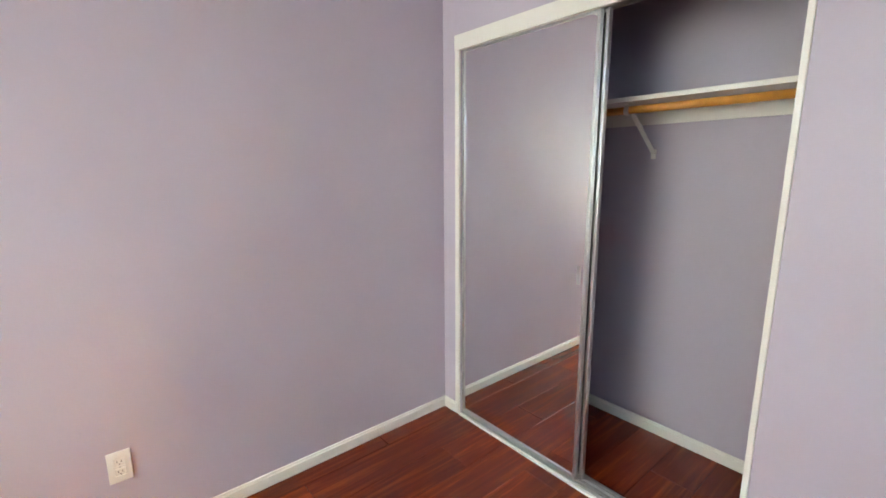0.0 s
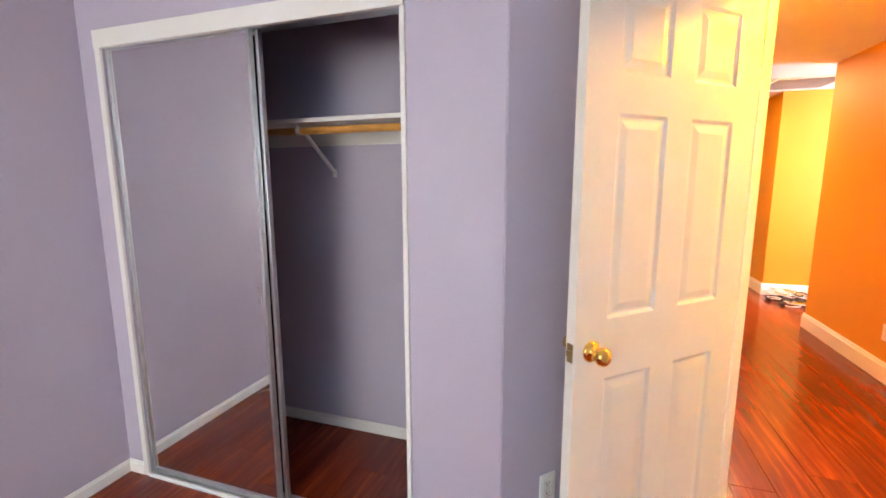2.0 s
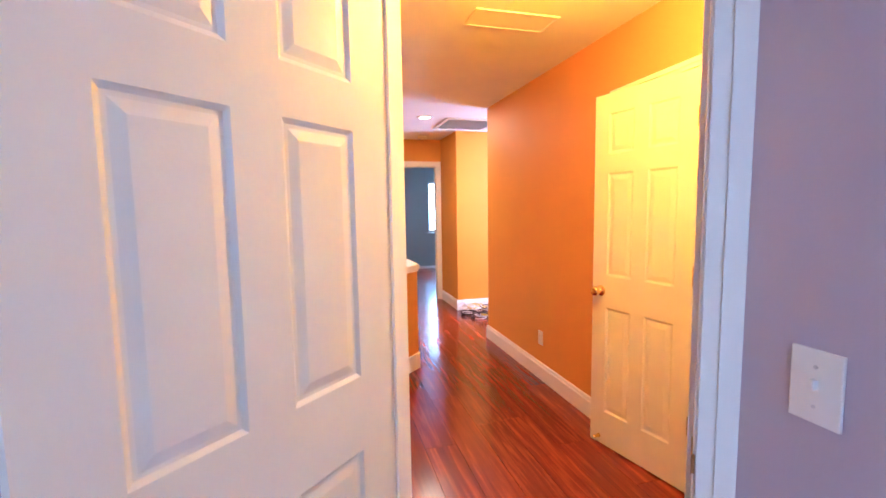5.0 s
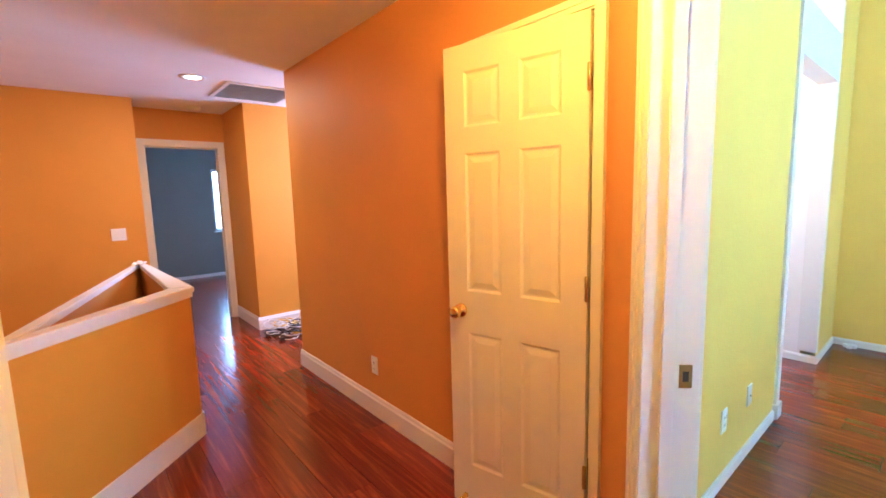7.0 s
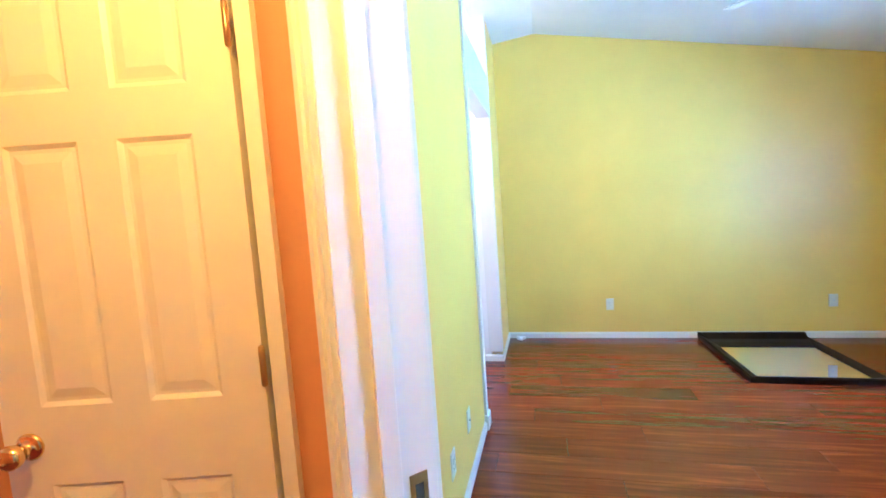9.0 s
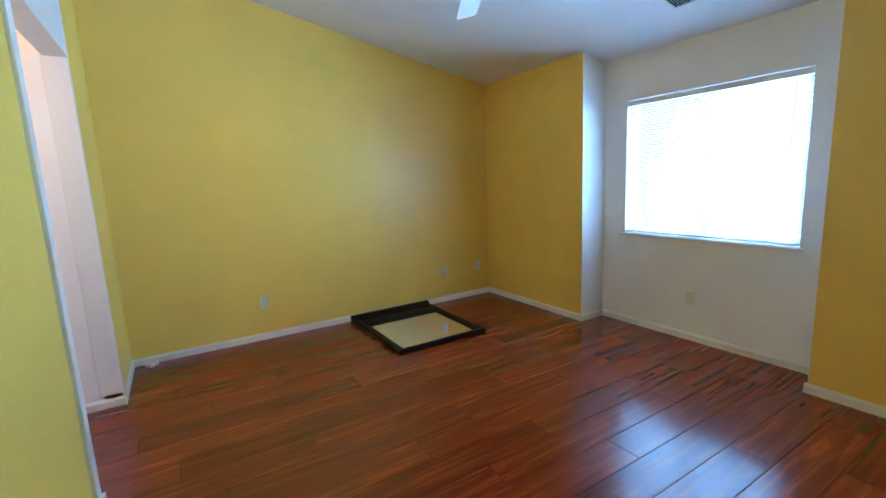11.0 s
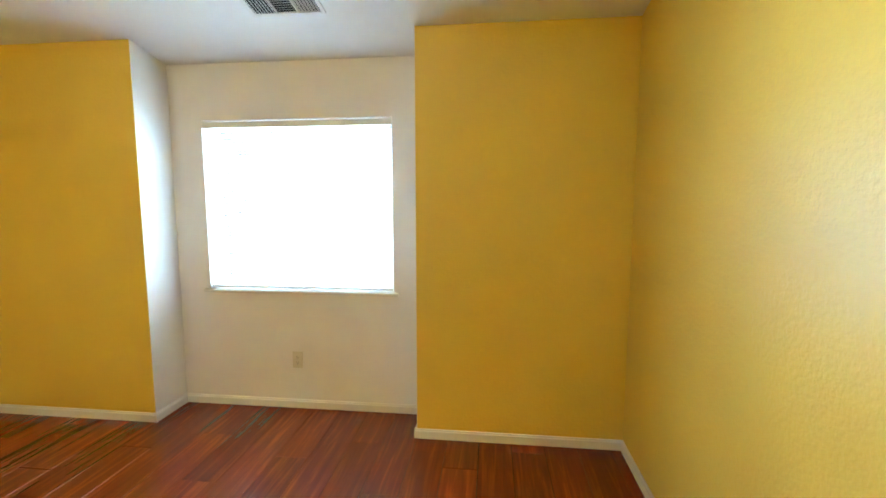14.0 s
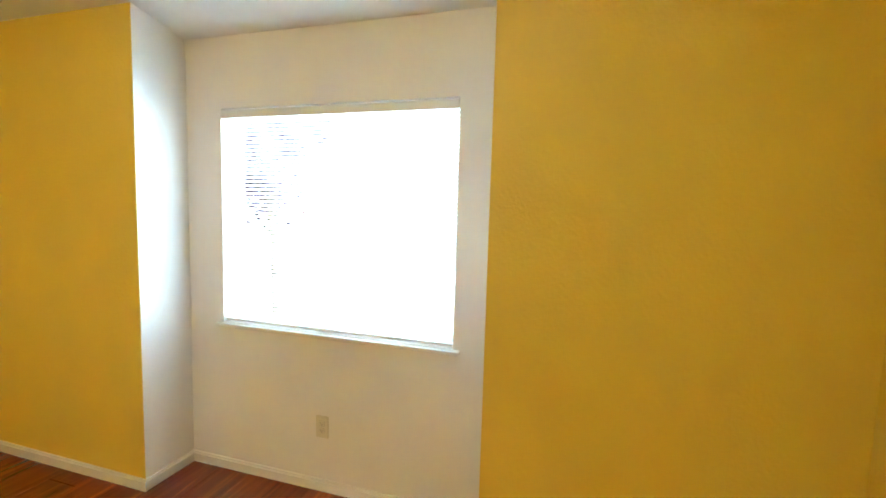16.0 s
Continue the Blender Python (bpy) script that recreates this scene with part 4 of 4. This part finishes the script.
for y0, y1, t in ((0.022, 0.141, -38), (0.149, 0.258, 0), (0.266, RL - 0.022, 78)):
    nl = 7
    for i in range(nl):
        if t:
            bm = box_mesh(0.022, -0.008, -0.0006, RW - 0.022, 0.008, 0.0006)
            bm.transform(Matrix.Translation((0, y0 + (i + 0.5) * (y1 - y0) / nl, -0.008)) @ Matrix.Rotation(radians(t), 4, "X"))
        else:
            bm = box_mesh(-0.008, y0, -0.0006, 0.008, y1, 0.0006)
            bm.transform(Matrix.Translation((0.022 + (i + 0.5) * (RW - 0.044) / nl, 0, -0.008)) @ Matrix.Rotation(radians(32), 4, "Y"))
        part("louvre", bm, TRIM, reg)

# ceiling fan
FX, FY, FZ = 1.82, 2.35, 2.335
fan = tagged(empty("ceiling_fan", pose(FX, FY, 0)), "white five-blade ceiling fan hanging from the vault", "ceiling fan")
part("canopy", lathe([(0.0003, vault(FX) + 0.01), (0.075, vault(FX) + 0.01), (0.07, vault(FX) - 0.04), (0.025, vault(FX) - 0.07), (0.0003, vault(FX) - 0.07)], 24), PLASTIC, fan, smooth=True)
part("downrod", lathe([(0.012, FZ + 0.1), (0.012, vault(FX) - 0.06)], 12), PLASTIC, fan, smooth=True)
part("motor", lathe([(0.0003, FZ + 0.12), (0.05, FZ + 0.115), (0.10, FZ + 0.09), (0.115, FZ + 0.05), (0.11, FZ + 0.01), (0.06, FZ - 0.015), (0.0003, FZ - 0.02)], 28), PLASTIC, fan, smooth=True)
for k in range(5):
    a = -119 + 72 * k
    bm = bmesh.new()
    outline = [(0.20, -0.050), (0.25, -0.058), (0.40, -0.062), (0.535, -0.062), (0.55, -0.050), (0.55, 0.050), (0.535, 0.062), (0.40, 0.062), (0.25, 0.058), (0.20, 0.050)]
    lo = [bm.verts.new((x, y, -0.003)) for x, y in outline]
    hi = [bm.verts.new((x, y, 0.003)) for x, y in outline]
    bm.faces.new(lo[::-1])
    bm.faces.new(hi)
    for j in range(len(outline)):
        i = (j + 1) % len(outline)
        bm.faces.new((lo[j], lo[i], hi[i], hi[j]))
    turn = Matrix.Translation((0, 0, FZ)) @ Matrix.Rotation(radians(a), 4, "Z") @ Matrix.Rotation(radians(-12), 4, "X")
    bm.transform(turn)
    blade = part("blade", bm, PLASTIC, fan)
    part("blade_iron", box_mesh(0.09, -0.02, 0.003, 0.23, 0.02, 0.009, 0.002, turn), PLASTIC, blade)

# ---- outside ----
bm = bmesh.new()
box(bm, -300, -300, -3.3, 300, 300, -3.2)
tagged(mesh_object("ground", bm, GROUND), "dry lawn around the house", "ground", kind="structure")



def leafy_tree(name, x, y, ground, crown_z, spread, label, seed):
    """A slim tree: tapered leaning trunk, limbs, and a loose crown of small folded leaves."""
    g = random.Random(seed)
    root = tagged(empty(name, pose(x, y, ground)), label, "tree")
    bm = bmesh.new()

    def limb(p, q, r0, r1, seg=7, rings=6):
        p, q = Vector(p), Vector(q)
        bend = Vector((g.uniform(-1, 1), g.uniform(-1, 1), 0)) * (q - p).length * 0.06
        last = None
        for k in range(rings + 1):
            f = k / rings
            c = p.lerp(q, f) + bend * math.sin(math.pi * f)
            rad = r0 + (r1 - r0) * f
            ring = [bm.verts.new((c.x + rad * math.cos(6.2832 * i / seg), c.y + rad * math.sin(6.2832 * i / seg), c.z)) for i in range(seg)]
            if last:
                for i in range(seg):
                    bm.faces.new((last[i], last[(i + 1) % seg], ring[(i + 1) % seg], ring[i]))
            last = ring
    top = crown_z - ground
    limb((0, 0, -0.05), (0.05, 0.1, top), 0.075, 0.03)
    tips = []
    for k in range(16):
        a, h = k * 2.4, g.uniform(0.86, 1.0) * top
        tip = (spread * g.uniform(0.45, 1.0) * math.cos(a) * 0.55, spread * g.uniform(0.45, 1.0) * math.sin(a), h + g.uniform(0.15, 0.6))
        limb((0.03, 0.06, h - 0.15), tip, 0.022, 0.006, 5, 4)
        tips.append((Vector((0.03, 0.06, h)), Vector(tip)))
    part("trunk", bm, BARK, root, "grey-brown bark")
    bm = bmesh.new()
    for base, tip in tips:
        for _ in range(300):
            c = base.lerp(tip, g.uniform(0.35, 1.1)) + Vector((g.gauss(0, 0.08), g.gauss(0, 0.11), g.gauss(0, 0.10)))
            m = Matrix.Translation(c) @ Euler((g.uniform(-1.2, 1.2), g.uniform(-1.2, 1.2), g.uniform(0, 6.28))).to_matrix().to_4x4()
            ln, wd = g.uniform(0.05, 0.09), g.uniform(0.018, 0.03)
            v = [bm.verts.new(m @ Vector(co)) for co in ((0, 0, 0), (ln * 0.45, wd, 0.006), (ln, 0, 0), (ln * 0.45, -wd, 0.006))]
            bm.faces.new((v[0], v[1], v[2]))
            bm.faces.new((v[0], v[2], v[3]))
    part("crown", bm, LEAF, root, "purple-green leaves in loose clumps")
    return root


leafy_tree("tree", -1.5, 0.95, -3.2, 2.15, 0.60, "slim purple-leaved tree standing outside the bedroom window", 5)

# ---- floor planks ----
floor = tagged(mesh_object("floor", box_mesh(-1.3, -0.4, -0.12, 12.3, 8.0, -0.004), SUBFLOOR), "dark cherry laminate plank floor with satin shine", "floor", kind="structure")
PW, PLEN = 0.192, 1.28
plank_meshes = {}


def plank_mesh(length):
    key = round(length, 3)
    if key not in plank_meshes:
        bm = bmesh.new()
        g, c, wq = 0.0006, 0.0016, PW
        lo = [bm.verts.new(v) for v in ((g, g, -0.0045), (key - g, g, -0.0045), (key - g, wq - g, -0.0045), (g, wq - g, -0.0045))]
        md = [bm.verts.new(v) for v in ((g, g, -c), (key - g, g, -c), (key - g, wq - g, -c), (g, wq - g, -c))]
        hi = [bm.verts.new(v) for v in ((g + c, g + c, 0), (key - g - c, g + c, 0), (key - g - c, wq - g - c, 0), (g + c, wq - g - c, 0))]
        for a, b in ((lo, md), (md, hi)):
            for k in range(4):
                bm.faces.new((a[k], a[(k + 1) % 4], b[(k + 1) % 4], b[k]))
        bm.faces.new(hi)
        me = bpy.data.meshes.new("plank")
        bm.to_mesh(me)
        bm.free()
        me.materials.append(FLOORWOOD)
        plank_meshes[key] = me
    return plank_meshes[key]


AREAS = ((-0.35, -0.05, 5.3, 1.95), (-0.35, 1.95, 3.72, 4.45), (-1.0, 4.45, 3.75, 7.9), (2.6, 3.1, 8.7, 5.8), (6.5, 1.6, 7.9, 3.7), (8.6, 1.4, 12.15, 5.6))
prng = random.Random(11)
row = 0
y = -0.10
while y < 7.95:
    spans = []
    for x0, y0, x1, y1 in AREAS:
        if y + PW > y0 and y < y1:
            spans.append((x0, x1))
    spans.sort()
    merged = []
    for s in spans:
        if merged and s[0] <= merged[-1][1] + 0.05:
            merged[-1][1] = max(merged[-1][1], s[1])
        else:
            merged.append(list(s))
    for x0, x1 in merged:
        x = x0
        first = PLEN * (0.35, 0.7, 1.0, 0.5, 0.85)[row % 5]
        while x < x1 - 0.01:
            ln = min(first, x1 - x)
            pk = new("plank", plank_mesh(ln))
            pk.parent = floor
            pk.location = (x, y, 0)
            x += ln
            first = PLEN
    y += PW
    row += 1
